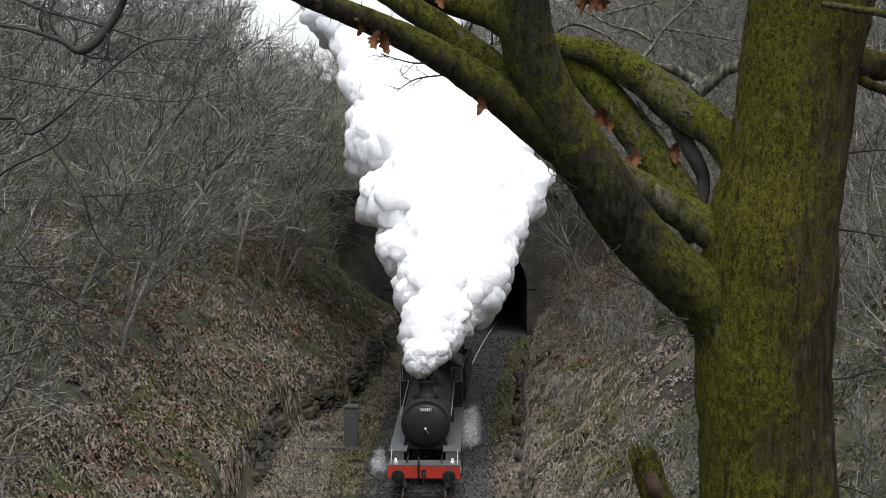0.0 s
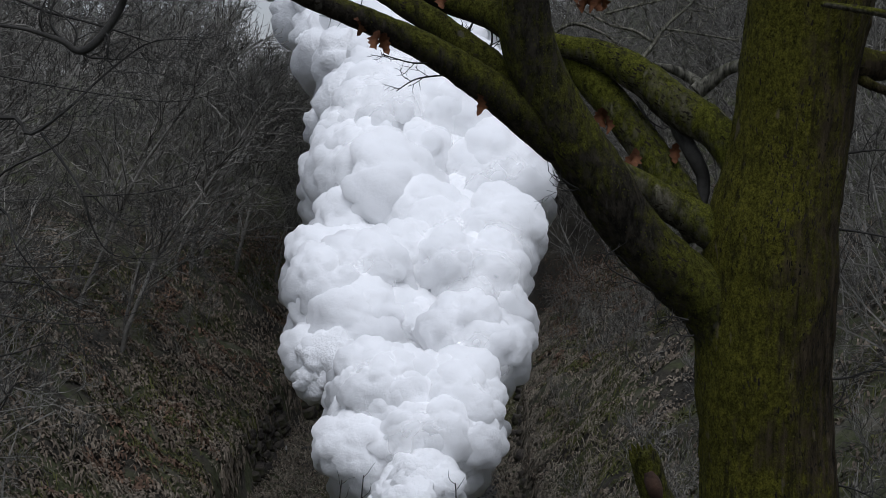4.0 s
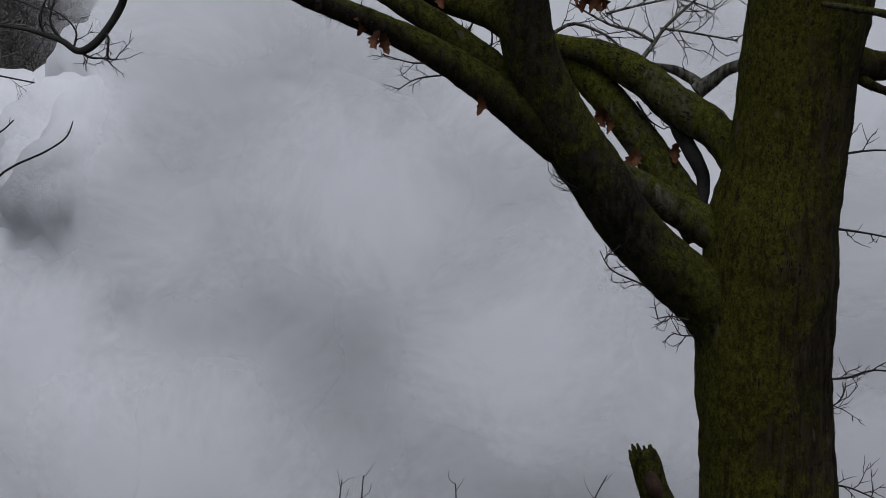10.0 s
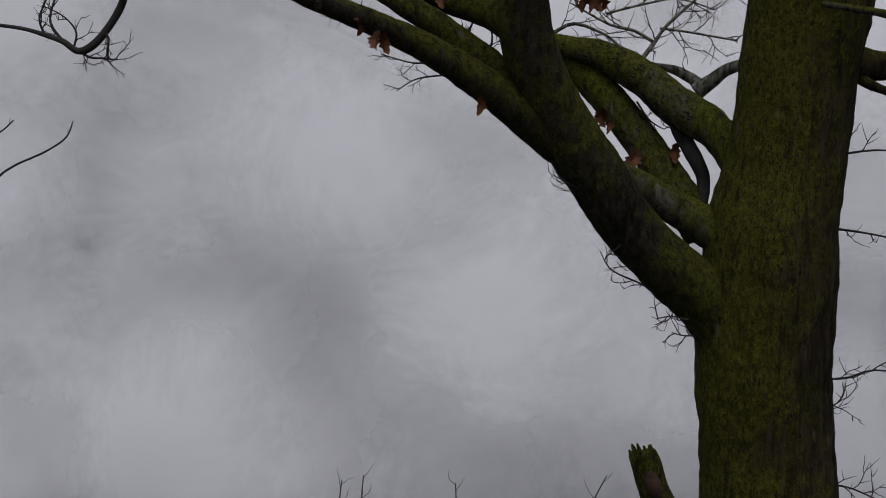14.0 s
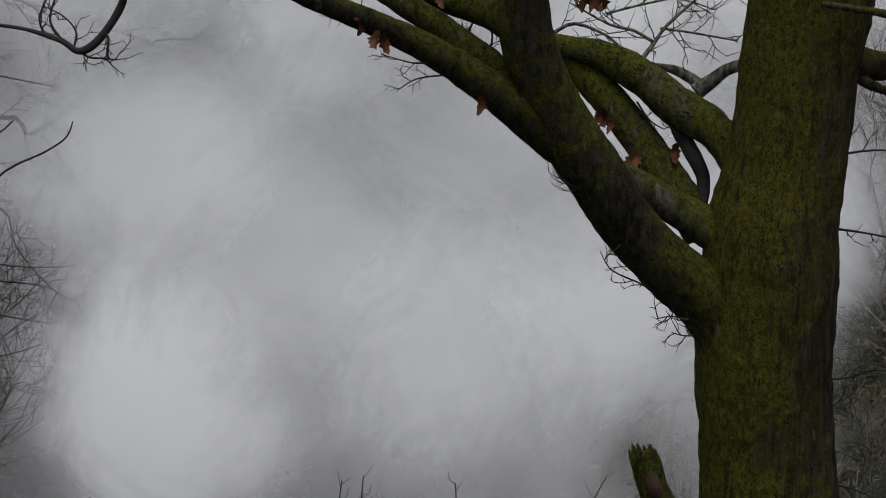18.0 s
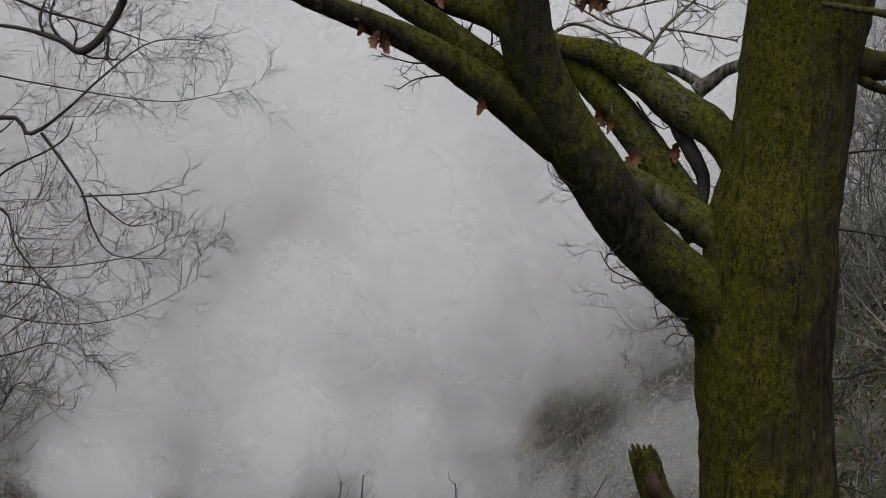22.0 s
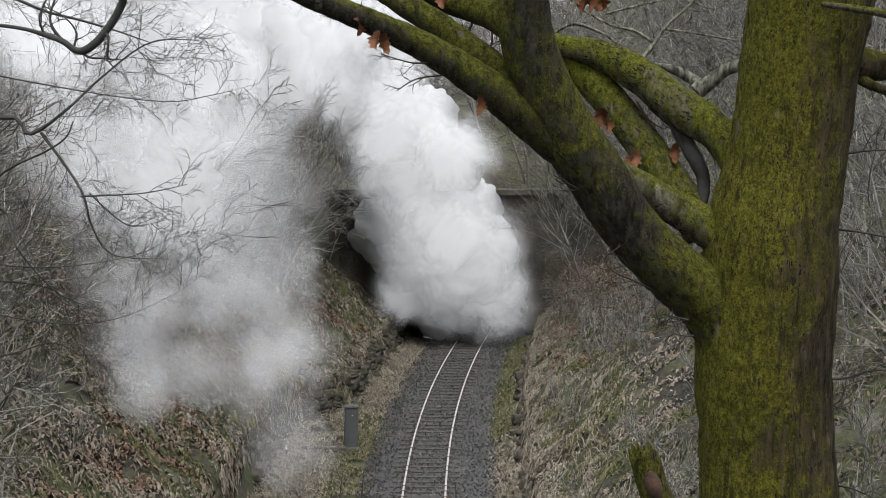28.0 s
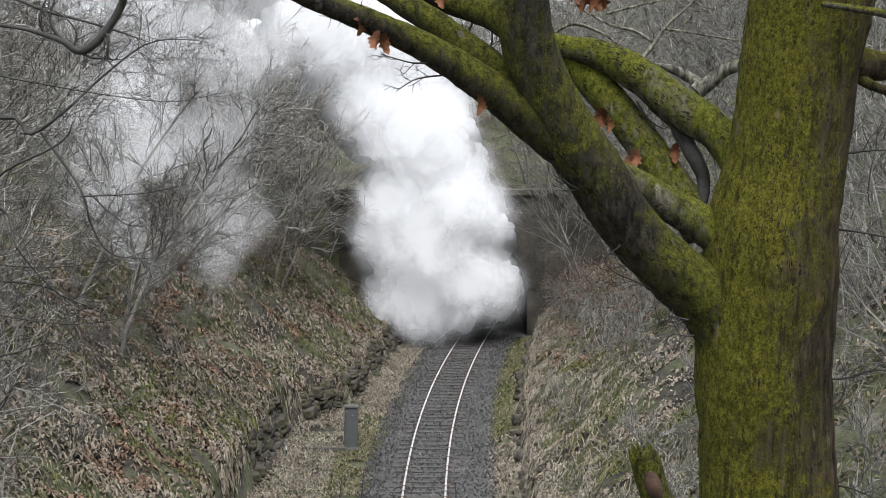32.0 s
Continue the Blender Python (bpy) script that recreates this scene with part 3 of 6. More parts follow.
def twiggy(soup, points, rng, count=10, length=0.5, twig=0.004, depth=2, bias=(0, 0, 0.05), n=16, wander=0.22):
    """A fine branch through points (x, y, z, radius), with forking side twigs."""
    line = spline(points, n)
    for a, b in zip(line, line[1:]):
        soup.prism(a[:3], b[:3], max(a[3], 0.001), max(b[3], 0.001), 5 if a[3] > 0.012 else 4)
    shoots(soup, line, rng, count, length, twig, depth, bias, wander)


def shoots(soup, line, rng, count, length, twig, depth, bias, wander):
    n = len(line)
    for i in range(count):
        u = (0.12 + 0.88 * (i + rng.random()) / count) * (n - 1)
        k = min(int(u), n - 2)
        p = line[k][:3] + (line[k + 1][:3] - line[k][:3]) * (u - k)
        d = line[k + 1][:3] - line[k][:3]
        d = d / (np.linalg.norm(d) + 1e-9)
        s = np.cross(d, np.array((0, 1, 0)) + rng.normal(0, 0.35, 3))
        s *= rng.choice((-1, 1)) / (np.linalg.norm(s) + 1e-9)
        d = d * 0.75 + s * rng.uniform(0.4, 0.9)
        ln = length * rng.uniform(0.4, 1.2)
        own = [np.array((*p, twig))]
        for q in range(5):
            d = d + rng.normal(0, wander, 3) + np.array(bias)
            d /= np.linalg.norm(d)
            p2 = own[-1][:3] + d * ln / 5
            r = twig * (1 - 0.13 * (q + 1))
            soup.prism(own[-1][:3], p2, own[-1][3], r, 3)
            own.append(np.array((*p2, r)))
        if depth > 1:
            shoots(soup, own, rng, max(3, int(count * 0.5)), length * 0.5, twig * 0.75, depth - 1, bias, wander)


def leaf_mesh(seed):
    """A curled, lobed dead oak leaf about 10 cm long."""
    rng = np.random.default_rng(seed)
    verts, faces = [], []
    n = 9
    for i in range(n):
        u = i / (n - 1)
        w = 0.028 * math.sin(math.pi * min(1, u * 0.95 + 0.04)) ** 0.7 * (1.25 if i % 2 else 0.75)
        curl = 0.035 * math.sin(u * 2.6 + rng.uniform(0, 0.5))
        for s in (-1, 0, 1):
            verts.append((s * w, curl + abs(s) * w * rng.uniform(0.3, 0.9), -0.11 * u))
    for i in range(n - 1):
        for j in range(2):
            faces.append((i * 3 + j, i * 3 + j + 1, i * 3 + j + 4, i * 3 + j + 3))
    k = len(verts)
    verts += [(x, y + 0.0015, z) for x, y, z in verts]
    faces += [tuple(q + k for q in f[::-1]) for f in faces]
    return mesh_of("leaf", verts, faces, OAKLEAF, True)


def bark_skin():
    """Moss tufts and raised bark plates on the oak's limbs."""
    rnd = random.Random(6)
    area = np.array([((b - a).cross(c - a)).length for a, b, c, o in SKIN])
    total = np.cumsum(area) / area.sum()
    for name, label, material, count in (("moss", "thick olive-green moss tufts", MOSS, 36000), ("bark_relief", "small rough plates of bark", FLAKES, 15000)):
        verts, faces = [], []
        tries = np.searchsorted(total, np.random.default_rng(count).random(count * 2))
        for q in tries:
            if len(faces) >= count:
                break
            a, b, c, out = SKIN[min(int(q), len(SKIN) - 1)]
            p = a + (b - a) * rnd.random() + (c - a) * rnd.random()
            # tufts favour upper and -x sides, painting the lit ones lighter
            cover = noise.noise(p * 1.9) * 0.6 + noise.noise(p * 6) * 0.45 + 0.34 * out.z - 0.2 * out.x
            if (cover > 0.0) != (material is MOSS) and rnd.random() < 0.93:
                continue
            along = (c - a).normalized()
            side = (b - a).normalized()
            if material is MOSS:
                u = rnd.uniform(-0.8, 0.8)
                d = (along * math.cos(u) * rnd.choice((-1, -1, 1)) + side * math.sin(u))
                ln, w, up = rnd.uniform(0.006, 0.014), rnd.uniform(0.002, 0.0045), rnd.uniform(0.25, 0.7)
            else:
                d = along + side * rnd.uniform(-0.25, 0.25)
                ln, w, up = rnd.uniform(0.012, 0.04), rnd.uniform(0.003, 0.007), rnd.uniform(0.05, 0.2)
            s = d.cross(out).normalized() * w
            k = len(verts)
            base = p - out * 0.002
            tip = base + d * ln + out * ln * up
            if material is MOSS:
                verts += [base - s, base + s, tip]
                faces.append((k, k + 1, k + 2))
            else:
                verts += [base - s, base + s, tip + s * 0.5, tip - s * 0.5]
                faces.append((k, k + 1, k + 2, k + 3))
        ob = part(name, mesh_of(name, verts, faces, material), material, OAK, label)
        ob["kind"] = "stuff"


bark_skin()


def dress_oak():
    rng = np.random.default_rng(17)
    groups = {
        "twigs_on_the_low_limb": ([[(0.02, 7.65, 14.44, 0.004), (-0.13, 7.6, 14.42, 0.003), (-0.23, 7.55, 14.36, 0.002)], [(-0.06, 7.6, 14.50, 0.004), (-0.16, 7.58, 14.5, 0.003), (-0.3, 7.55, 14.54, 0.002)]], 4, 0.12, 0.0022),
        "twigs_under_the_main_limb": ([[(1.12, 7.85, 13.32, 0.005), (1.0, 7.8, 13.38, 0.004), (0.86, 7.75, 13.45, 0.003), (0.80, 7.72, 13.55, 0.002)], [(1.10, 7.85, 13.37, 0.005), (0.99, 7.82, 13.44, 0.004), (0.9, 7.8, 13.52, 0.002)],
                                       [(1.27, 7.8, 13.18, 0.004), (1.18, 7.8, 13.2, 0.003), (1.10, 7.78, 13.19, 0.002)], [(1.3, 7.8, 13.1, 0.004), (1.24, 7.8, 13.1, 0.003), (1.18, 7.78, 13.12, 0.002)],
                                       [(0.70, 7.7, 13.86, 0.005), (0.64, 7.7, 13.89, 0.004), (0.6, 7.68, 13.92, 0.004)]], 4, 0.13, 0.003),
        "twigs_on_the_trunk": ([[(2.02, 8.0, 12.83, 0.006), (2.16, 8.0, 12.84, 0.005), (2.3, 8.0, 12.88, 0.004), (2.6, 8.0, 12.85, 0.003)], [(2.03, 8.0, 12.66, 0.005), (2.1, 8.0, 12.70, 0.003), (2.13, 8.0, 12.72, 0.002)],
                                [(2.05, 8.0, 12.26, 0.006), (2.18, 8.0, 12.24, 0.004), (2.32, 8.0, 12.18, 0.003)], [(2.04, 8.0, 13.64, 0.006), (2.3, 8.0, 13.6, 0.004), (2.7, 8.05, 13.5, 0.003)],
                                [(2.05, 8.0, 14.02, 0.006), (2.3, 8.0, 14.05, 0.004), (2.7, 8.05, 14.0, 0.003)]], 5, 0.2, 0.003),
        "twigs_on_the_high_limbs": ([[(1.08, 8.4, 14.52, 0.012), (1.16, 8.45, 14.62, 0.01), (1.24, 8.5, 14.72, 0.008), (1.42, 8.5, 14.88, 0.005)], [(1.16, 8.45, 14.62, 0.008), (1.05, 8.5, 14.69, 0.007), (0.92, 8.5, 14.72, 0.006), (0.7, 8.5, 14.84, 0.003)],
                                     [(0.62, 8.55, 14.68, 0.009), (0.74, 8.6, 14.73, 0.008), (0.92, 8.6, 14.66, 0.006), (1.0, 8.6, 14.58, 0.005)], [(1.2, 8.5, 14.7, 0.006), (1.35, 8.5, 14.68, 0.005), (1.62, 8.45, 14.63, 0.004)],
                                     [(0.9, 8.5, 14.78, 0.006), (1.1, 8.5, 14.83, 0.005), (1.3, 8.5, 14.86, 0.004), (1.5, 8.5, 14.8, 0.003)]], 7, 0.28, 0.0032),
        "twigs_on_the_upper_limb": ([[(0.1, 7.9, 14.55, 0.007), (0.14, 7.92, 14.68, 0.005), (0.2, 7.95, 14.8, 0.004)], [(0.2, 7.75, 14.48, 0.006), (0.25, 7.8, 14.62, 0.004), (0.22, 7.85, 14.75, 0.003)], [(-0.3, 7.6, 14.7, 0.005), (-0.42, 7.5, 14.72, 0.003), (-0.55, 7.5, 14.73, 0.002)]], 4, 0.12, 0.0025),
        "twigs_by_the_dead_branch": ([[(1.30, 8.2, 14.06, 0.005), (1.26, 8.2, 14.13, 0.003), (1.22, 8.2, 14.16, 0.002)], [(1.05, 8.3, 14.3, 0.005), (1.12, 8.3, 14.2, 0.004), (1.2, 8.3, 14.15, 0.002)]], 4, 0.1, 0.0025),
    }
    for name, (lines, count, length, twig) in groups.items():
        for pts in lines:
            soup = Soup()
            twiggy(soup, [(*q[:3], q[3] * 1.25) for q in pts], rng, count, length, twig * 1.35, 2, (0, 0, 0.08), 10)
            part("twig", soup.mesh("twig", LICHEN if "high" in name else TWIG, True), TWIG, OAK, "pale lichened twig" if "high" in name else "thin knobbly twig")
    # twigs of the drooping end
    for pts in ([(-1.319, 6.0, 14.6, 0.006), (-1.3, 5.98, 14.57, 0.005), (-1.305, 5.98, 14.5, 0.005), (-1.27, 5.98, 14.49, 0.003)], [(-1.48, 6, 14.56, 0.006), (-1.53, 6.0, 14.64, 0.005), (-1.5, 6, 14.75, 0.004)],
                [(-1.42, 6, 14.53, 0.006), (-1.38, 6, 14.5, 0.005), (-1.3, 5.98, 14.495, 0.003)], [(-1.55, 6, 14.585, 0.005), (-1.57, 6.0, 14.66, 0.004), (-1.5, 6, 14.8, 0.003)],
                [(-1.44, 6.0, 14.54, 0.005), (-1.43, 6.0, 14.6, 0.004), (-1.48, 6.0, 14.66, 0.003), (-1.56, 6.0, 14.7, 0.002)]):
        soup = Soup()
        twiggy(soup, pts, rng, 5, 0.1, 0.0028, 2, (0, 0, 0.02), 12)
        part("twig", soup.mesh("twig", TWIG, True), TWIG, OAK)
    leaves = [leaf_mesh(i) for i in range(3)]
    spots = [(-0.44, 7.5, 14.70), (-0.30, 7.5, 14.655), (-0.285, 7.52, 14.64), (0.16, 7.62, 14.345), (0.86, 8.3, 14.27), (0.875, 8.28, 14.25), (0.85, 8.3, 14.23), (1.02, 8.2, 14.06), (1.03, 8.2, 14.03),
             (0.74, 8.3, 14.87), (0.79, 8.32, 14.88), (0.83, 8.3, 14.87), (0.88, 8.3, 14.88), (0.8, 8.28, 14.86), (0.76, 8.28, 14.89), (0.02, 7.8, 14.87), (1.25, 8.25, 14.08)]
    rnd = random.Random(2)
    for i, (x, y, z) in enumerate(spots):
        ob = new("leaf", leaves[i % 3])
        ob.parent = OAK
        ob["label"] = "curled brown dead leaf"
        ob.matrix_basis = pose(x, y - 0.08, z, rnd.uniform(-30, 30), rnd.uniform(-40, 40), rnd.uniform(-60, 60))


dress_oak()


def build_near_tree():
    """A leafless tree beside the viewer whose branches reach into the view."""
    t = thing("bare_tree", "tall leafless tree with long drooping branches over the cutting", "tree")
    rng = np.random.default_rng(5)
    x0, y0 = -15.0, 27.0
    limb("trunk", [(x0, y0, ground_z(x0, y0) - 0.3, 0.22), (x0 + 0.1, y0, 8, 0.18), (x0 + 0.4, y0, 13, 0.14), (x0 + 0.5, y0, 20.5, 0.08)], t, WOOD, 30, 10, 0.06, 41)
    d = 26.0

    def px(u, v, r):
        return (u * d, d + rng.uniform(-0.6, 0.6), 14.4 - d * v, r * 1.2)

    # reaches across and down the bank, as slopes from the viewer
    runs = [([(-0.55, 0.02, 0.06), (-0.40, 0.05, 0.045), (-0.29, 0.022, 0.034), (-0.268, 0.033, 0.03), (-0.242, 0.018, 0.022), (-0.222, -0.003, 0.016), (-0.19, -0.026, 0.011), (-0.155, -0.027, 0.005)], 26, 1.1),
            ([(-0.268, 0.033, 0.026), (-0.25, 0.055, 0.022), (-0.235, 0.073, 0.018), (-0.229, 0.095, 0.014), (-0.216, 0.113, 0.009), (-0.181, 0.117, 0.004)], 22, 0.9),
            ([(-0.235, 0.073, 0.014), (-0.215, 0.088, 0.011), (-0.2, 0.092, 0.008), (-0.183, 0.09, 0.004)], 12, 0.6),
            ([(-0.235, 0.073, 0.013), (-0.2, 0.073, 0.009), (-0.17, 0.067, 0.004)], 12, 0.6),
            ([(-0.55, -0.02, 0.05), (-0.33, -0.06, 0.03), (-0.25, -0.044, 0.02), (-0.215, -0.035, 0.014), (-0.19, -0.026, 0.006)], 26, 1.0),
            ([(-0.52, 0.10, 0.05), (-0.33, 0.075, 0.03), (-0.29, 0.083, 0.02), (-0.275, 0.105, 0.014), (-0.255, 0.135, 0.008), (-0.24, 0.15, 0.003)], 24, 0.9),
            ([(-0.50, 0.16, 0.04), (-0.33, 0.13, 0.02), (-0.285, 0.128, 0.014), (-0.262, 0.14, 0.01), (-0.25, 0.16, 0.006), (-0.238, 0.182, 0.003)], 20, 0.8),
            ([(-0.50, 0.22, 0.035), (-0.33, 0.19, 0.018), (-0.285, 0.178, 0.012), (-0.255, 0.17, 0.008), (-0.236, 0.186, 0.003)], 18, 0.7),
            ([(-0.50, 0.26, 0.03), (-0.33, 0.24, 0.016), (-0.285, 0.2, 0.01), (-0.27, 0.205, 0.003)], 12, 0.6),
            ([(-0.52, -0.1, 0.05), (-0.34, -0.1, 0.03), (-0.27, -0.08, 0.018), (-0.23, -0.07, 0.01), (-0.2, -0.075, 0.004)], 22, 0.9)]
    for pts, count, length in runs:
        soup = Soup()
        twiggy(soup, [px(*p) for p in pts], rng, max(6, int(count * 0.6)), length * 1.3, 0.008, 3, (0.02, 0, -0.01), 26, 0.09)
        part("branch", soup.mesh("branch", TWIG), TWIG, t)
    # a second one further out, whose branch ends hang before the line
    t = thing("bare_tree", "leafless tree on the bank with fine twigs hanging over the line", "tree")
    x0, y0, d = -9.4, 24.5, 23.5
    limb("trunk", [(x0, y0, ground_z(x0, y0) - 0.3, 0.14), (x0 + 0.2, y0, 8, 0.11), (x0 + 0.7, y0 - 0.3, 12, 0.08), (x0 + 1.2, y0 - 0.4, 15.5, 0.04)], t, WOOD, 24, 8, 0.06, 45)
    reach = [([(-0.36, -0.02, 0.03), (-0.26, 0.0, 0.02), (-0.19, 0.012, 0.013), (-0.15, 0.008, 0.009), (-0.118, 0.0, 0.004)], 14, 0.9),
             ([(-0.37, 0.10, 0.03), (-0.28, 0.12, 0.02), (-0.21, 0.115, 0.012), (-0.175, 0.10, 0.008), (-0.15, 0.095, 0.004)], 14, 0.8),
             ([(-0.37, 0.13, 0.03), (-0.28, 0.16, 0.018), (-0.22, 0.155, 0.012), (-0.18, 0.14, 0.007), (-0.158, 0.125, 0.004)], 14, 0.7)]
    for pts, count, length in reach:
        soup = Soup()
        twiggy(soup, [px(p[0], p[1], p[2] * 0.5) for p in pts], rng, count, length * 0.8, 0.0055, 3, (0.03, 0, 0.03), 22, 0.12)
        part("branch", soup.mesh("branch", TWIG), TWIG, t)
    # its neighbour across the line, behind the oak
    t = thing("bare_tree", "slim leafless tree on the bank behind the oak", "tree")
    x0, y0, d = 6.2, 31.0, 30.0
    limb("trunk", [(x0, y0, ground_z(x0, y0) - 0.3, 0.12), (x0 + 0.1, y0, 7, 0.09), (x0, y0 - 0.3, 11, 0.07), (x0 + 0.1, y0 - 0.4, 16.0, 0.03)], t, WOOD, 24, 8, 0.06, 47)
    reach = [([(0.205, 0.12, 0.02), (0.16, 0.10, 0.014), (0.115, 0.112, 0.009), (0.085, 0.105, 0.004)], 12, 0.7),
             ([(0.205, 0.20, 0.02), (0.165, 0.165, 0.014), (0.125, 0.16, 0.009), (0.105, 0.135, 0.004)], 12, 0.7),
             ([(0.205, 0.24, 0.02), (0.175, 0.215, 0.012), (0.14, 0.205, 0.008), (0.118, 0.185, 0.004)], 12, 0.6),
             ([(0.205, 0.08, 0.02), (0.15, 0.06, 0.014), (0.10, 0.075, 0.008), (0.068, 0.07, 0.004)], 10, 0.6)]
    for pts, count, length in reach:
        soup = Soup()
        twiggy(soup, [px(p[0], p[1], p[2] * 0.5) for p in pts], rng, int(count * 0.7), length * 0.8, 0.006, 3, (-0.02, 0, 0.03), 22, 0.12)
        part("branch", soup.mesh("branch", TWIG), TWIG, t)


build_near_tree()


def build_sprigs():
    """Thin saplings just under the view."""
    rng = np.random.default_rng(23)
    for x, y, z, twist in ((-0.32, 6.0, 12.83, 0.02), (0.05, 6.0, 12.80, -0.01), (0.66, 6.0, 12.83, 0.12), (-0.42, 6.2, 12.76, 0.03)):
        t = thing("sapling", "thin leafless sapling tip in front of the cutting", "sapling", "saplings")
        soup = Soup()
        twiggy(soup, [(x - twist * 2, y, ground_z(x, y) - 0.05, 0.006), (x - twist * 1.4, y, z - 0.4, 0.004), (x - twist * 0.5, y, z - 0.12, 0.003), (x, y, z, 0.002)], rng, 6, 0.09, 0.0018, 1, (0, 0, 0.15), 14)
        part("stem", soup.mesh("stem", TWIG), TWIG, t)


build_sprigs()


def build_side_sapling():
    """A slim sapling beside the view whose one bare twig reaches in."""
    t = thing("sapling", "slim leafless sapling beside the oak with a bare arching twig", "sapling", "saplings")
    rng = np.random.default_rng(31)
    x, y = -2.35, 6.4
    limb("stem", [(x, y, ground_z(x, y) - 0.1, 0.02), (x + 0.03, y, 13.2, 0.017), (x + 0.0, y, 14.0, 0.013), (x + 0.06, y, 15.4, 0.006)], t, TWIG, 24, 8, 0.1, 43)
    for pts in ([(x + 0.02, y, 13.55, 0.007), (-2.0, 6.3, 13.83, 0.006), (-1.81, 6.25, 14.03, 0.005), (-1.62, 6.2, 14.12, 0.0042), (-1.53, 6.2, 14.18, 0.0036), (-1.50, 6.2, 14.245, 0.0025)],
                [(x + 0.02, y, 13.95, 0.006), (-1.95, 6.25, 14.13, 0.004), (-1.80, 6.2, 14.2, 0.0036), (-1.74, 6.2, 14.25, 0.0025)]):
        soup = Soup()
        twiggy(soup, pts, rng, 2, 0.05, 0.0018, 1, (0, 0, 0.05), 18)
        part("twig", soup.mesh("twig", TWIG), TWIG, t)


build_side_sapling()


# ---- bare winter trees ----
def bare_tree(seed, height, limbs, spread, lean, thick, twig=0.0125, fork=0.25):
    """Trunk and crown meshes of one leafless tree, base at the origin; lean is its bend along +x."""
    rng = np.random.default_rng(seed)
    trunk, crown = Soup(), Soup()

    def run(soup, p, d, length, r0, r1, n, wander, up):
        pts, dirs = [p], [d]
        for i in range(n):
            bend = lean * 0.2 if soup is trunk else 0.02
            d = d + rng.normal(0, wander, 3) + np.array((bend, 0, up))
            d /= np.linalg.norm(d)
            q = p + d * length / n
            a, b = r0 + (r1 - r0) * i / n, r0 + (r1 - r0) * (i + 1) / n
            soup.prism(p, q, a, b, 6 if soup is trunk else 3)
            p = q
            pts.append(p)
            dirs.append(d)
        return pts, dirs

    def off(d, angle):
        s = np.cross(d, rng.normal(0, 1, 3))
        s /= np.linalg.norm(s)
        return d * math.cos(angle) + s * math.sin(angle)

    d0 = np.array((lean * 0.3, 0.0, 1.0)) + rng.normal(0, 0.06, 3)
    pts, dirs = run(trunk, np.array((0, 0, -0.4)), d0 / np.linalg.norm(d0), height * 0.85, thick, thick * 0.25, 8, 0.09, 0.03)
    for i in range(limbs):
        u = fork + (1 - fork) * (i + rng.random()) / limbs
        k = min(int(u * 8), 7)
        p = pts[k] + (pts[k + 1] - pts[k]) * (u * 8 - k)
        ln = height * spread * (1.15 - 0.7 * u) * rng.uniform(0.7, 1.2)
        r = thick * 0.36 * (1.1 - 0.7 * u)
        bp, bd = run(crown, p, off(dirs[k], rng.uniform(0.5, 1.15)), ln, r, twig * 1.4, 5, 0.16, 0.07)
        for j in range(8):
            w = 0.2 + 0.8 * (j + rng.random()) / 8
            q = min(int(w * 5), 4)
            sp, sd = run(crown, bp[q] + (bp[q + 1] - bp[q]) * (w * 5 - q), off(bd[q], rng.uniform(0.4, 1.0)), ln * rng.uniform(0.22, 0.5), max(twig * 1.3, r * 0.35), twig * 0.8, 3, 0.18, 0.06)
            for m in range(4):
                w2 = rng.random()
                z = min(int(w2 * 3), 2)
                run(crown, sp[z] + (sp[z + 1] - sp[z]) * (w2 * 3 - z), off(sd[z], rng.uniform(0.35, 0.9)), ln * rng.uniform(0.08, 0.24), twig * 0.9, twig * 0.55, 2, 0.2, 0.05)
    return trunk.mesh("trunk", WOOD, True), crown.mesh("crown", WOOD)


def tree_kind(name, label, category, group, **shape):
    tm, cm = bare_tree(**shape)
    t = thing(name, label, category, group)
    part("trunk", tm, WOOD, t)
    part("crown", cm, WOOD, t, "bare grey-brown twigs")
    return t


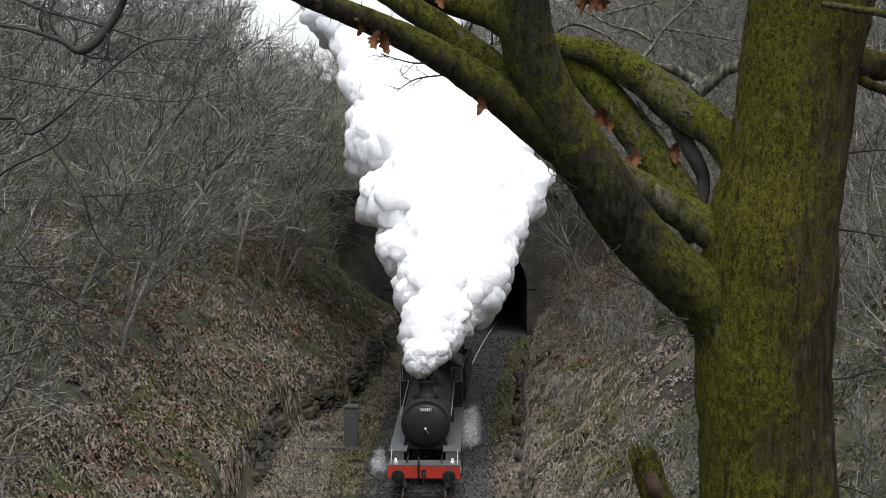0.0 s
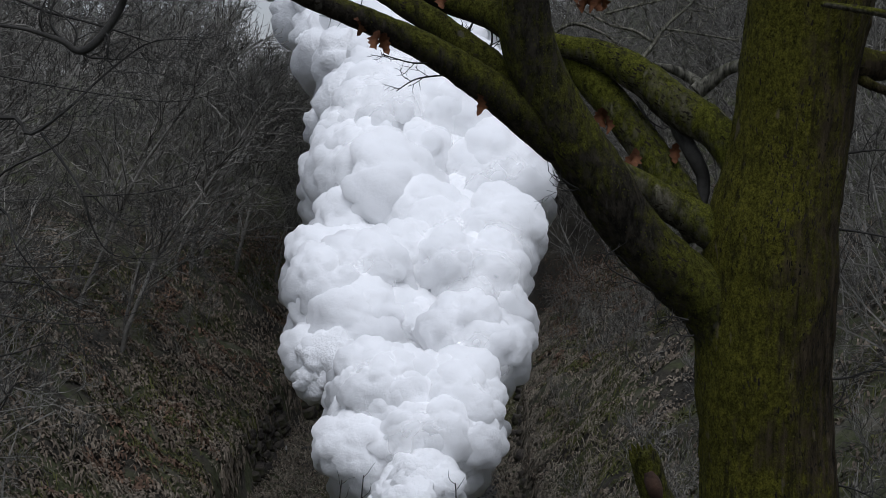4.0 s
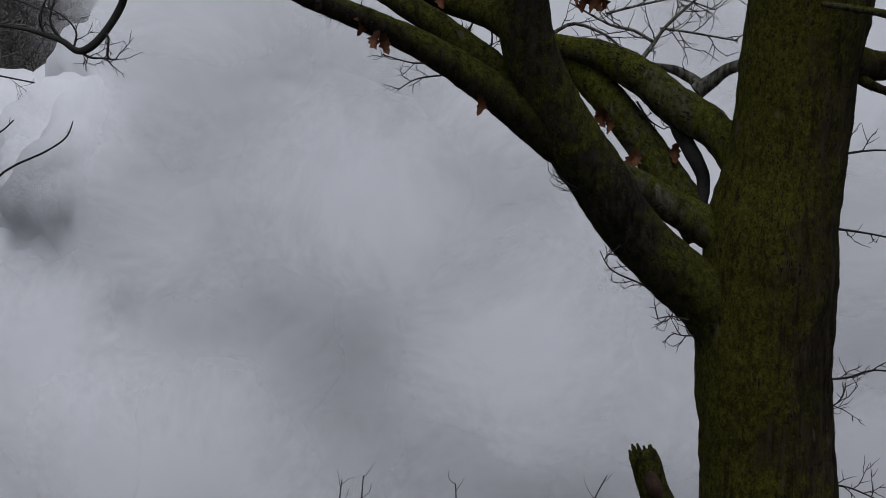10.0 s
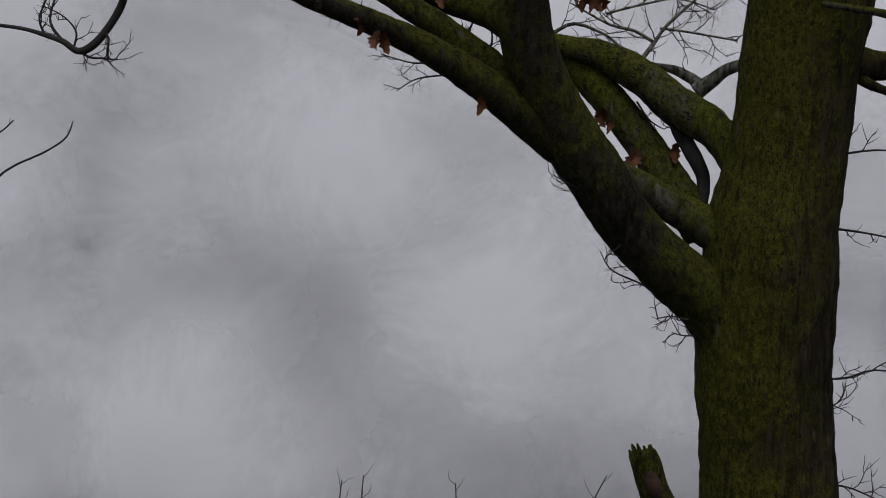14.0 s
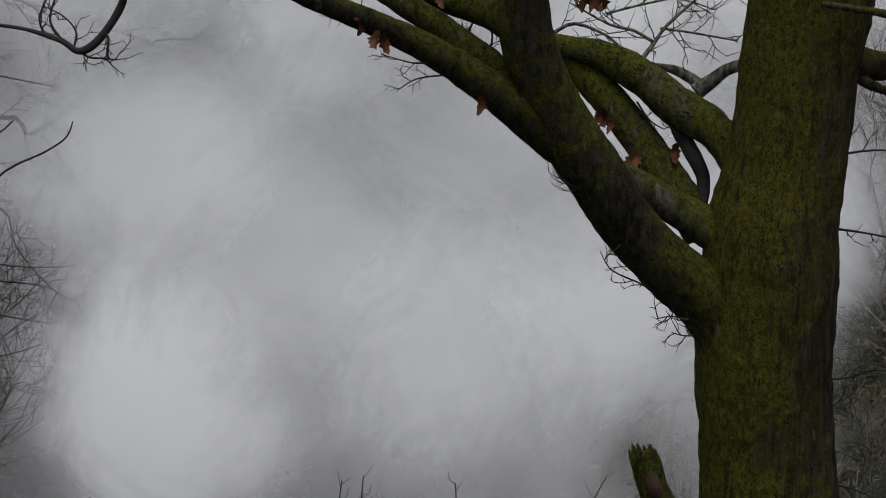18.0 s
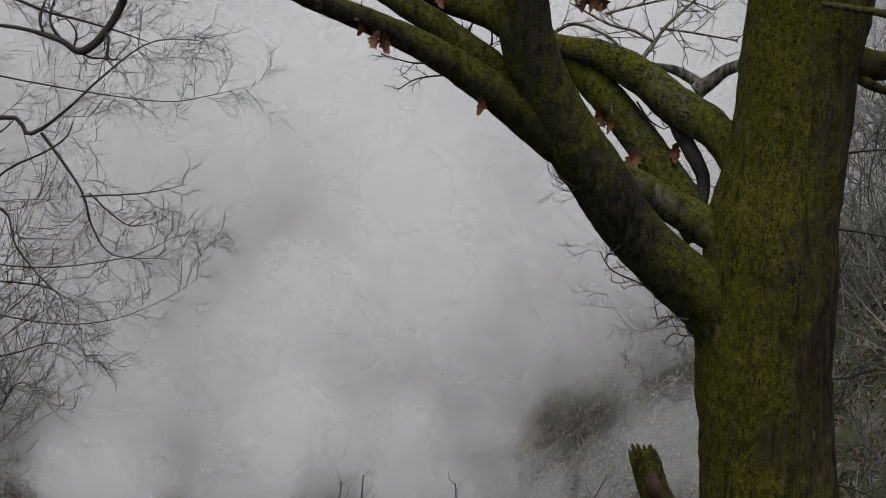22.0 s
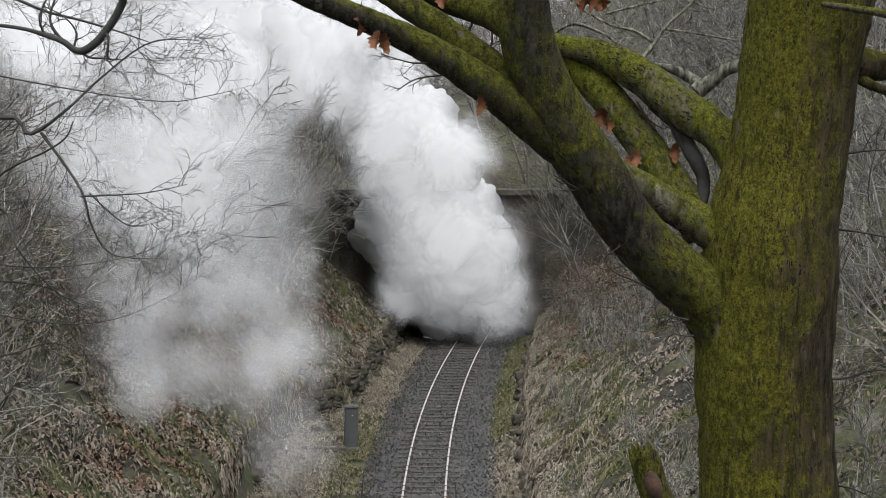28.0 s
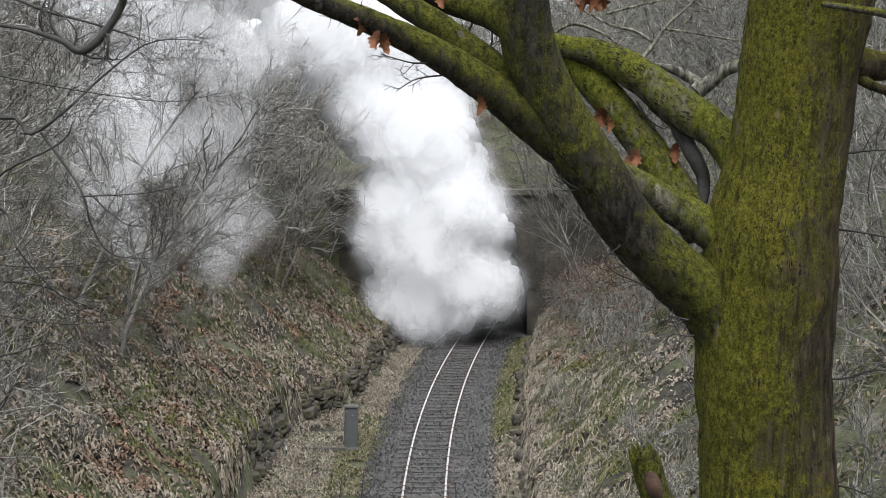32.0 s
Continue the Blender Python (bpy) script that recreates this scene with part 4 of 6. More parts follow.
def build_woods():
    rnd = random.Random(11)
    kinds = [tree_kind("bare_tree", "leafless young tree with fine grey-brown twigs on the cutting bank", "tree", "trees of the wood", seed=20 + i, height=9.0 + 0.8 * i, limbs=20, spread=0.36,
                       lean=0.5, thick=0.07 + 0.006 * i) for i in range(5)]
    shrubs = [tree_kind("bare_shrub", "tangled leafless shrub among brambles on the bank", "shrub", "shrubs of the bank", seed=50 + i, height=2.6 + 0.4 * i, limbs=9, spread=0.5,
                        lean=0.3, thick=0.03, twig=0.007, fork=0.05) for i in range(3)]
    wide = tree_kind("bare_tree", "leafless tree with wide low grey branches above the cutting", "tree", "trees of the wood", seed=81, height=8.5, limbs=20, spread=0.55, lean=0.12, thick=0.09, twig=0.008, fork=0.12)
    for i, (x, y, turn) in enumerate(((-10.4, 27, 10), (-12.4, 34, 70), (-12.6, 42, 150), (-14.2, 46, 200), (10.5, 30, 160), (11.6, 37, 220), (12.6, 43, 100), (7.4, 78, 170))):
        m = pose(x, y, ground_z(x, y) - 0.1, 0, 0, turn)
        if i:
            copy_thing(wide, m)
        else:
            wide.matrix_basis = m
    # a fine-twigged tree leaning out over the line, before the tunnel
    fine = tree_kind("bare_tree", "leafless round-crowned tree with dense fine twigs leaning over the line", "tree", "trees of the wood", seed=85, height=10.5, limbs=30, spread=0.42, lean=0.32, thick=0.10, twig=0.011, fork=0.12)
    for i, (x, y, turn, size) in enumerate(((-8.4, 75, 5, 1.0), (-7.9, 79, -30, 0.9), (-9.8, 71, 35, 1.05), (-13.0, 80, 0, 1.2), (-11.2, 67, -20, 1.05), (-10.6, 77, 60, 1.1))):
        m = pose(x, y, ground_z(x, y) - 0.1, 0, 0, turn)
        if i:
            copy_thing(fine, m).scale = (size, size, size)
        else:
            fine.matrix_basis = m
    # low shrubs that keep their brown leaves
    rng = np.random.default_rng(9)
    leafy = tree_kind("beech_shrub", "low shrub holding dead brown leaves on the bank", "shrub", "leafy shrubs", seed=91, height=2.6, limbs=10, spread=0.5, lean=0.2, thick=0.03, twig=0.007, fork=0.05)
    soup = Soup()
    for i in range(900):
        c = np.array((rng.normal(0.4, 0.75), rng.normal(0, 0.75), 0.4 + 2.0 * rng.random()))
        d = rng.normal(0, 1, 3)
        d *= 0.05 / np.linalg.norm(d)
        e = np.cross(d, rng.normal(0, 1, 3))
        e *= 0.03 / (np.linalg.norm(e) + 1e-9)
        soup.add([c - d, c + e, c + d, c - e], [(0, 1, 2, 3)])
    leaves = part("dead_foliage", soup.mesh("dead_foliage", DEADLEAF), DEADLEAF, leafy, "brown papery leaves")
    leaves["kind"] = "stuff"
    for i, (x, y, turn) in enumerate(((6.6, 73, 170), (7.4, 69, 120), (7.2, 78, 200), (8.6, 74, 60), (9.2, 66, 160), (-8.8, 72, 0))):
        m = pose(x, y, ground_z(x, y) - 0.05, 0, 0, turn)
        if i:
            copy_thing(leafy, m)
        else:
            leafy.matrix_basis = m
    spots = []
    for side, count in ((-1, 125), (1, 80)):
        for i in range(count):
            y = 24 + 84 * rnd.random() ** 0.8
            near = 13.5 if y < 52 else 10.5 if y < 74 else 8.0
            d = near + 22 * rnd.random() ** 1.3
            spots.append((track_x(min(y, 90)) + side * d, y, side))
    for i in range(60):
        y = rnd.uniform(90, 180)
        x = y * rnd.uniform(0.02, 0.2)
        spots.append((x, y, 1))
    for i in range(34):
        y = rnd.uniform(90, 170)
        spots.append((y * rnd.uniform(-0.42, -0.0), y, -1))
    used = set()
    for x, y, side in spots:
        k = rnd.randrange(len(kinds))
        size = rnd.uniform(0.8, 1.2)
        # crowns are shrunk to fit the camera's view, so that the sky shows over the line
        while size > 0.3 and side < 0 and (ground_z(x, y) + (9.0 + 0.7 * k) * size - 14.4) / y > (0.04 if y > 92 else -1) and (x + 3.2 * size) / y > -0.135 + 0.73 * (0.055 - (ground_z(x, y) + (9.0 + 0.7 * k) * size - 14.4) / y):
            size -= 0.05
        if size <= 0.3:
            continue
        turn = (0 if side < 0 else 180) + rnd.uniform(-50, 50)
        m = pose(x, y, ground_z(x, y) - 0.1, rnd.uniform(-4, 4), rnd.uniform(-4, 4), turn)
        if k not in used:
            used.add(k)
            kinds[k].matrix_basis = m
        else:
            c = copy_thing(kinds[k], m)
            c.scale = (size, size, size)
    used = set()
    for i in range(190):
        side = rnd.choice((-1, 1))
        y = rnd.uniform(22, 86)
        d = rnd.uniform(8.0, 18) if side < 0 else rnd.uniform(4.8, 13)
        x = track_x(y) + side * (d + (1.5 if side < 0 and y < 66 else 0))
        m = pose(x, y, ground_z(x, y) - 0.05, 0, 0, (0 if side < 0 else 180) + rnd.uniform(-80, 80))
        k = rnd.randrange(3)
        if k not in used:
            used.add(k)
            shrubs[k].matrix_basis = m
        else:
            c = copy_thing(shrubs[k], m)
            s = rnd.uniform(0.5, 1.2)
            c.scale = (s, s, s)


build_woods()


# ---- the locomotive: y runs back from its buffer beam, z up from the rail ----
def build_locomotive():
    loco = thing("steam_locomotive", "black steam locomotive with a red buffer beam, on the track", "locomotive")
    bm = box(bmesh.new(), (2.5, 0.06, 0.42), (0, 0, 1.06), 0.012)
    part("buffer_beam", bm, RED, loco, "bright red buffer beam")
    for s in (-1, 1):
        bm = lathe(bmesh.new(), [(0.13, 0.0), (0.12, 0.05), (0.09, 0.08), (0.085, 0.34), (0.06, 0.35), (0.06, 0.46), (0.2, 0.47), (0.225, 0.49), (0.21, 0.52), (0.1, 0.535)], (s * 0.87, -0.03, 1.05), "Y", 20)
        part("buffer", smoothed(bm, False), BLACK, loco, "dark round buffer")
        bm = lathe(bmesh.new(), [(0.07, 0.0), (0.07, 0.16), (0.045, 0.19), (0.05, 0.24), (0.02, 0.27)], (s * 0.98, 0.06, 1.28), "Z", 12)
        lamp = part("lamp", bm, WHITE, loco, "white headlamp")
        part("lens", lathe(bmesh.new(), [(0.045, 0.0), (0.045, 0.03), (0.02, 0.045)], (s * 0.98, -0.01, 1.37), "Y", 12), STEEL, lamp)
    bm = bmesh.new()
    rod(bm, (0, -0.02, 1.05), (0, -0.3, 1.02), 0.05, 0.03, 8)
    rod(bm, (0, -0.3, 1.02), (0, -0.32, 0.75), 0.03, 0.03, 8)
    box(bm, (0.16, 0.06, 0.2), (0, -0.05, 1.05), 0.01)
    part("coupling", bm, SMOKEBOX, loco)
    bm = bmesh.new()
    rod(bm, (-0.18, -0.06, 0.85), (-0.18, -0.12, 1.62), 0.035, 0.035, 8)
    rod(bm, (-0.18, -0.12, 1.62), (-0.18, -0.25, 1.45), 0.035, 0.03, 8)
    part("vacuum_hose", bm, SMOKEBOX, loco, "black brake hose")
    # front platform, falling ramp and running plates
    part("front_platform", box(bmesh.new(), (2.5, 0.75, 0.05), (0, 0.36, 1.29), 0.01), PLATE, loco, "worn pale footplate")
    bm = bmesh.new()
    for s in (-1, 1):
        box(bm, (0.5, 0.06, 0.3), (s * 0.98, 0.74, 1.45), 0.01)
    part("platform_step", bm, PLATE, loco)
    for s in (-1, 1):
        part("running_plate", box(bmesh.new(), (0.62, 7.6, 0.05), (s * 0.94, 4.5, 1.62), 0.01), PLATE, loco, "worn footplate")
        part("valance", box(bmesh.new(), (0.03, 7.6, 0.2), (s * 1.24, 4.5, 1.5)), BLACK, loco)
        part("side_frame", box(bmesh.new(), (0.04, 9.5, 0.75), (s * 0.6, 5.0, 1.0)), SMOKEBOX, loco)
        bm = rod(bmesh.new(), (s * 1.0, 1.1, 0.9), (s * 1.0, 2.2, 0.9), 0.33, 0.33, 20)
        box(bm, (0.5, 0.9, 0.5), (s * 0.98, 1.65, 1.3), 0.04)
        cyl = part("cylinder", bm, BLACK, loco)
        part("cylinder_cover", lathe(bmesh.new(), [(0.3, 0.0), (0.28, 0.05), (0.1, 0.09)], (s * 1.0, 1.1, 0.9), "Y", 20), STEEL, cyl)
        part("handrail", rod(bmesh.new(), (s * 0.9, 1.7, 2.7), (s * 0.9, 8.0, 2.7), 0.022, 0.022, 8), STEEL, loco, "bright handrail")
        part("handrail", rod(bmesh.new(), (s * 1.15, 0.12, 1.3), (s * 1.15, 0.75, 1.68), 0.02, 0.02, 8), STEEL, loco, "bright handrail")
    # smokebox, door, chimney, boiler, dome, firebox
    bm = lathe(bmesh.new(), [(0.85, -1.5), (0.87, -1.55), (0.87, -3.1), (0.84, -3.12)], (0, 0, 2.40), "Y", 40)
    part("smokebox", smoothed(bm, False), SMOKEBOX, loco, "sooty black smokebox")
    bm = lathe(bmesh.new(), [(0.8, -1.52), (0.78, -1.46), (0.6, -1.37), (0.3, -1.3), (0.05, -1.28)], (0, 0, 2.34), "Y", 36)
    door = part("smokebox_door", smoothed(bm), SMOKEBOX, loco)
    part("door_handle", lathe(bmesh.new(), [(0.05, -1.3), (0.05, -1.2), (0.02, -1.17)], (0, 0, 2.3), "Y", 10), STEEL, door, "bright centre handle")
    bm = rod(bmesh.new(), (0, 1.22, 2.3), (0.14, 1.22, 2.12), 0.015, 0.012, 6)
    part("door_handle", bm, STEEL, door)
    plate = part("number_plate", box(bmesh.new(), (0.5, 0.03, 0.15), (0, 1.385, 2.96), 0.008), BLACK, loco, "black number plate with pale figures")
    part("plate_border", box(bmesh.new(), (0.46, 0.01, 0.115), (0, 1.367, 2.96)), WHITE, plate)
    part("plate_field", box(bmesh.new(), (0.435, 0.01, 0.095), (0, 1.361, 2.96)), BLACK, plate)
    for i in range(5):
        part("figure_bar", box(bmesh.new(), (0.05, 0.01, 0.065), (-0.14 + 0.07 * i, 1.355, 2.96)), WHITE, plate)
    part("lamp_iron", box(bmesh.new(), (0.03, 0.05, 0.2), (0, 1.45, 3.3)), SMOKEBOX, loco)
    bm = bmesh.new()
    for s in (-1, 1):
        box(bm, (0.05, 1.5, 0.9), (s * 0.72, 2.2, 1.8), 0.01, Matrix.Rotation(radians(s * -12), 4, "Y"))
    box(bm, (1.3, 0.05, 0.5), (0, 1.55, 1.75), 0.01)
    part("smokebox_saddle", bm, BLACK, loco)
    bm = lathe(bmesh.new(), [(0.44, -0.06), (0.33, 0.08), (0.27, 0.2), (0.26, 0.46), (0.3, 0.56), (0.31, 0.6), (0.24, 0.605), (0.22, 0.4)], (0, 2.35, 3.24), "Z", 28)
    part("chimney", smoothed(bm), SMOKEBOX, loco, "short black chimney")
    bm = lathe(bmesh.new(), [(0.84, -3.1), (0.84, -6.2), (0.88, -7.0), (0.88, -8.1)], (0, 0, 2.43), "Y", 40)
    boiler = part("boiler", smoothed(bm, False), BLACK, loco, "satin black boiler")
    for y in (3.15, 4.1, 5.1, 6.1):
        part("boiler_band", lathe(bmesh.new(), [(0.845, -y), (0.852, -y - 0.01), (0.852, -y - 0.06), (0.845, -y - 0.07)], (0, 0, 2.43), "Y", 40), PLATE, boiler)
    bm = lathe(bmesh.new(), [(0.46, -0.08), (0.36, 0.04), (0.32, 0.18), (0.28, 0.32), (0.18, 0.4), (0.04, 0.43)], (0, 4.9, 3.22), "Z", 28)
    part("dome", smoothed(bm), BLACK, loco)
    bm = bmesh.new()
    for s in (-0.14, 0.14):
        lathe(bm, [(0.1, 0.0), (0.08, 0.1), (0.07, 0.3), (0.03, 0.34)], (s, 7.2, 3.26), "Z", 12)
    part("safety_valve", bm, STEEL, loco, "brass-topped safety valves")
    # cab
    for s in (-1, 1):
        bm = box(bmesh.new(), (0.04, 2.1, 0.95), (s * 1.18, 9.05, 2.05), 0.008)
        box(bm, (0.04, 0.5, 0.85), (s * 1.17, 8.25, 2.9), 0.008)
        part("cab_side", bm, BLACK, loco)
        part("handrail", rod(bmesh.new(), (s * 1.22, 8.02, 1.7), (s * 1.22, 8.02, 3.0), 0.02, 0.02, 8), STEEL, loco, "bright handrail")
    n = 18
    arc = [(-1.22 + 2.44 * i / n, 3.27 + 0.4 * math.cos((i / n - 0.5) * math.pi)) for i in range(n + 1)]
    verts = [(x, y, z + e) for y in (7.85, 10.3) for e in (0, 0.05) for x, z in arc]
    k = n + 1
    faces = []
    for i in range(n):
        faces += [(i, 2 * k + i, 2 * k + i + 1, i + 1), (k + i, k + i + 1, 3 * k + i + 1, 3 * k + i), (i, i + 1, k + i + 1, k + i), (2 * k + i, 3 * k + i, 3 * k + i + 1, 2 * k + i + 1)]
    part("cab_roof", mesh_of("cab_roof", verts, faces, GREYGREEN, True), GREYGREEN, loco, "worn grey-green curved cab roof")
    verts, faces = [], []
    for yy in (8.0, 8.04):
        verts += [(x, yy, z) for x, z in arc] + [(x, yy, 1.6) for x, z in arc]
    for b in (0, 2 * k):
        for i in range(n):
            faces.append((b + i, b + i + 1, b + k + i + 1, b + k + i))
    front = part("cab_front", mesh_of("cab_front", verts, faces, BLACK), BLACK, loco)
    for s in (-1, 1):
        w = part("cab_window", box(bmesh.new(), (0.34, 0.03, 0.5), (s * 0.98, 7.98, 2.95), 0.008), GLASS, front, "dark spectacle glass")
        part("window_frame", box(bmesh.new(), (0.4, 0.02, 0.56), (s * 0.98, 7.99, 2.95), 0.01), STEEL, w)
    # wheels
    wheels = []
    for y, r, name in ((1.9, 0.46, "pony_wheel"), (4.0, 0.79, "driving_wheel"), (5.9, 0.79, "driving_wheel"), (8.0, 0.79, "driving_wheel")):
        for s in (-1, 1):
            bm = lathe(bmesh.new(), [(r, -0.065), (r, 0.065), (r - 0.07, 0.066), (r - 0.07, -0.066)], (0, 0, 0), "X", 32)
            w = part(name, bm, STEEL, loco, "spoked wheel with a bright tyre")
            w.matrix_basis = pose(s * 0.745, y, r)
            bm = bmesh.new()
            for i in range(12):
                u = 2 * math.pi * i / 12
                rod(bm, (0, 0, 0), (0, (r - 0.05) * math.cos(u), (r - 0.05) * math.sin(u)), 0.05, 0.03, 6)
            part("spokes", bm, BLACK, w)
            part("hub", lathe(bmesh.new(), [(0.14, -0.1), (0.14, 0.1), (0.08, 0.12)], (0, 0, 0), "X", 16), BLACK, w)
            wheels.append((w, s * 0.745, y, r))
    for s in (-1, 1):
        part("splasher", box(bmesh.new(), (0.3, 1.5, 0.12), (s * 0.78, 6.0, 1.7), 0.04), BLACK, loco)
        part("coupling_rod", box(bmesh.new(), (0.05, 4.2, 0.11), (s * 0.9, 6.0, 0.62), 0.02), STEEL, loco)
    return loco, wheels


def build_tender():
    tender = thing("tender", "black coal tender behind the locomotive", "tender")
    bm = bmesh.new()
    box(bm, (2.45, 6.4, 1.35), (0, 3.4, 2.0), 0.05)
    part("tank", bm, BLACK, tender)
    for s in (-1, 1):
        bm = box(bmesh.new(), (0.05, 4.2, 0.55), (s * 1.2, 2.5, 2.9), 0.02, Matrix.Rotation(radians(s * 12), 4, "Y"))
        part("raised_side", bm, BLACK, tender)
        part("side_frame", box(bmesh.new(), (0.06, 6.2, 0.5), (s * 1.0, 3.4, 0.95), 0.02), BLACK, tender)
    soup = Soup()
    rng = np.random.default_rng(3)
    for i in range(240):
        c = np.array((rng.uniform(-1.0, 1.0), rng.uniform(0.6, 4.4), 2.7 + 0.35 * rng.random()))
        soup.prism(c, c + rng.normal(0, 0.12, 3), 0.12, 0.08, 5)
    part("coal", soup.mesh("coal", SMOKEBOX), SMOKEBOX, tender, "heap of black coal")
    wheels = []
    for y in (1.4, 3.4, 5.4):
        for s in (-1, 1):
            w = part("wheel", lathe(bmesh.new(), [(0.6, -0.06), (0.6, 0.06), (0.5, 0.061), (0.1, 0.04), (0.1, -0.04), (0.5, -0.061)], (0, 0, 0), "X", 28), STEEL, tender)
            w.matrix_basis = pose(s * 0.745, y, 0.6)
            wheels.append((w, s * 0.745, y, 0.6))
    return tender, wheels


LOCO, LOCO_WHEELS = build_locomotive()
TENDER, TENDER_WHEELS = build_tender()


def build_cabinet():
    c = thing("trackside_post", "weathered grey concrete cabinet post with a pale cap beside the track", "trackside cabinet", at=pose(-3.72, 60.2, ground_z(-3.75, 60.2) - 0.05, 0, 1.5, 8))
    bm = box(bmesh.new(), (0.52, 0.42, 1.72), (0, 0, 0.86), 0.02)
    part("body", bm, CABINET, c)
    part("cap", box(bmesh.new(), (0.58, 0.48, 0.09), (0, 0, 1.76), 0.03), STONES, c, "pale weathered cap")
    part("door", box(bmesh.new(), (0.44, 0.03, 1.5), (0, -0.215, 0.85), 0.01), CABINET, c)
    part("latch", box(bmesh.new(), (0.05, 0.03, 0.05), (0.02, -0.235, 1.45), 0.005), STEEL, c)


build_cabinet()


def build_verge_things():
    old = thing("old_sleeper", "dark rotting timber sleeper lying on the verge beside the post", "sleeper", at=pose(-4.5, 59.4, ground_z(-4.5, 59.4) + 0.09, 3, 4, 12))
    part("beam", box(bmesh.new(), (2.3, 0.26, 0.15), (0, 0, 0), 0.03), TIMBER, old)
    part("bolt", rod(bmesh.new(), (0.75, 0, 0.06), (0.75, 0, 0.11), 0.025, 0.02, 8), RUST, old)
    peg = thing("marker_peg", "short white-topped marker peg on the verge", "marker", at=pose(-6.05, 57.9, ground_z(-6.05, 57.9) - 0.05, 2, -3, 0))
    part("stake", rod(bmesh.new(), (0, 0, 0), (0, 0, 0.35), 0.025, 0.025, 8), TIMBER, peg)
    part("cap", rod(bmesh.new(), (0, 0, 0.35), (0, 0, 0.5), 0.03, 0.028, 8), WHITE, peg, "white painted top")


build_verge_things()


# ---- what lies on the banks ----
def blades(name, label, material, count, spot, shape, seed, category, flow=0.25, clump=0):
    """One object of many small bent leaves or stalks; spot gives a place, shape (length, width, lift, bend) of each."""
    rng = random.Random(seed)
    verts, faces = [], []
    made = 0
    centre = None
    while made < count:
        if clump:
            if centre is None or made % clump == 0:
                centre = spot(rng)
                if centre is None:
                    continue
                high = rng.uniform(0.05, 0.3)
            out = rng.gauss(0, 0.24), rng.gauss(0, 0.24)
            p = (centre[0] + out[0], centre[1] + out[1], centre[2])
        else:
            p = spot(rng)
        if p is None:
            continue
        made += 1
        x, y, down = p
        z = ground_z(x, y)
        if clump:
            z += high * max(0.0, 1 - math.hypot(*out) / 0.5)
        ln, wd, lift, bend = shape(rng)
        a = rng.uniform(0, 2 * math.pi)
        dx, dy = math.cos(a) + down * flow, math.sin(a) - 0.2 * flow
        n = math.hypot(dx, dy) + 1e-6
        dx, dy = dx / n, dy / n
        slope = ground_z(x + dx * ln, y + dy * ln) - z
        k = len(verts)
        for u in (0.0, 0.5, 1.0):
            w = wd * (1.0, 0.9, 0.25)[int(u * 2)]
            h = lift * math.sin(u * bend) + slope * u + 0.01
            cx, cy = x + dx * ln * u, y + dy * ln * u
            verts.append((cx - dy * w, cy + dx * w, z + h))
            verts.append((cx + dy * w, cy - dx * w, z + h + wd * 0.5))
        faces += [(k, k + 1, k + 3, k + 2), (k + 2, k + 3, k + 5, k + 4)]
    tagged(new(name, mesh_of(name, verts, faces, material)), label, category, kind="stuff")


def bank_spot(side, near, far, y0, y1, patch=None, power=1.4):
    def spot(rng):
        y = y0 + (y1 - y0) * rng.random()
        d = near + (far - near) * rng.random() ** power
        if side < 0:
            d += 2.2 * step(70, 60, y)
        x = track_x(y) + side * d
        if patch and not patch(x, y):
            return None
        return x, y, -side
    return spot


def verge_spot(near, far, y0, y1, side=-1):
    """On the flat strip beside the ballast."""
    def spot(rng):
        y = y0 + (y1 - y0) * rng.random()
        x = track_x(y) + side * rng.uniform(near, far if y < 66 or side > 0 else far - 2.2)
        return (x, y, 0) if noise.noise((x * 0.6, y * 0.6, 12)) > -0.3 else None
    return spot


def patchy(scale, level, z):
    return lambda x, y: noise.noise((x * scale, y * scale, z)) > level


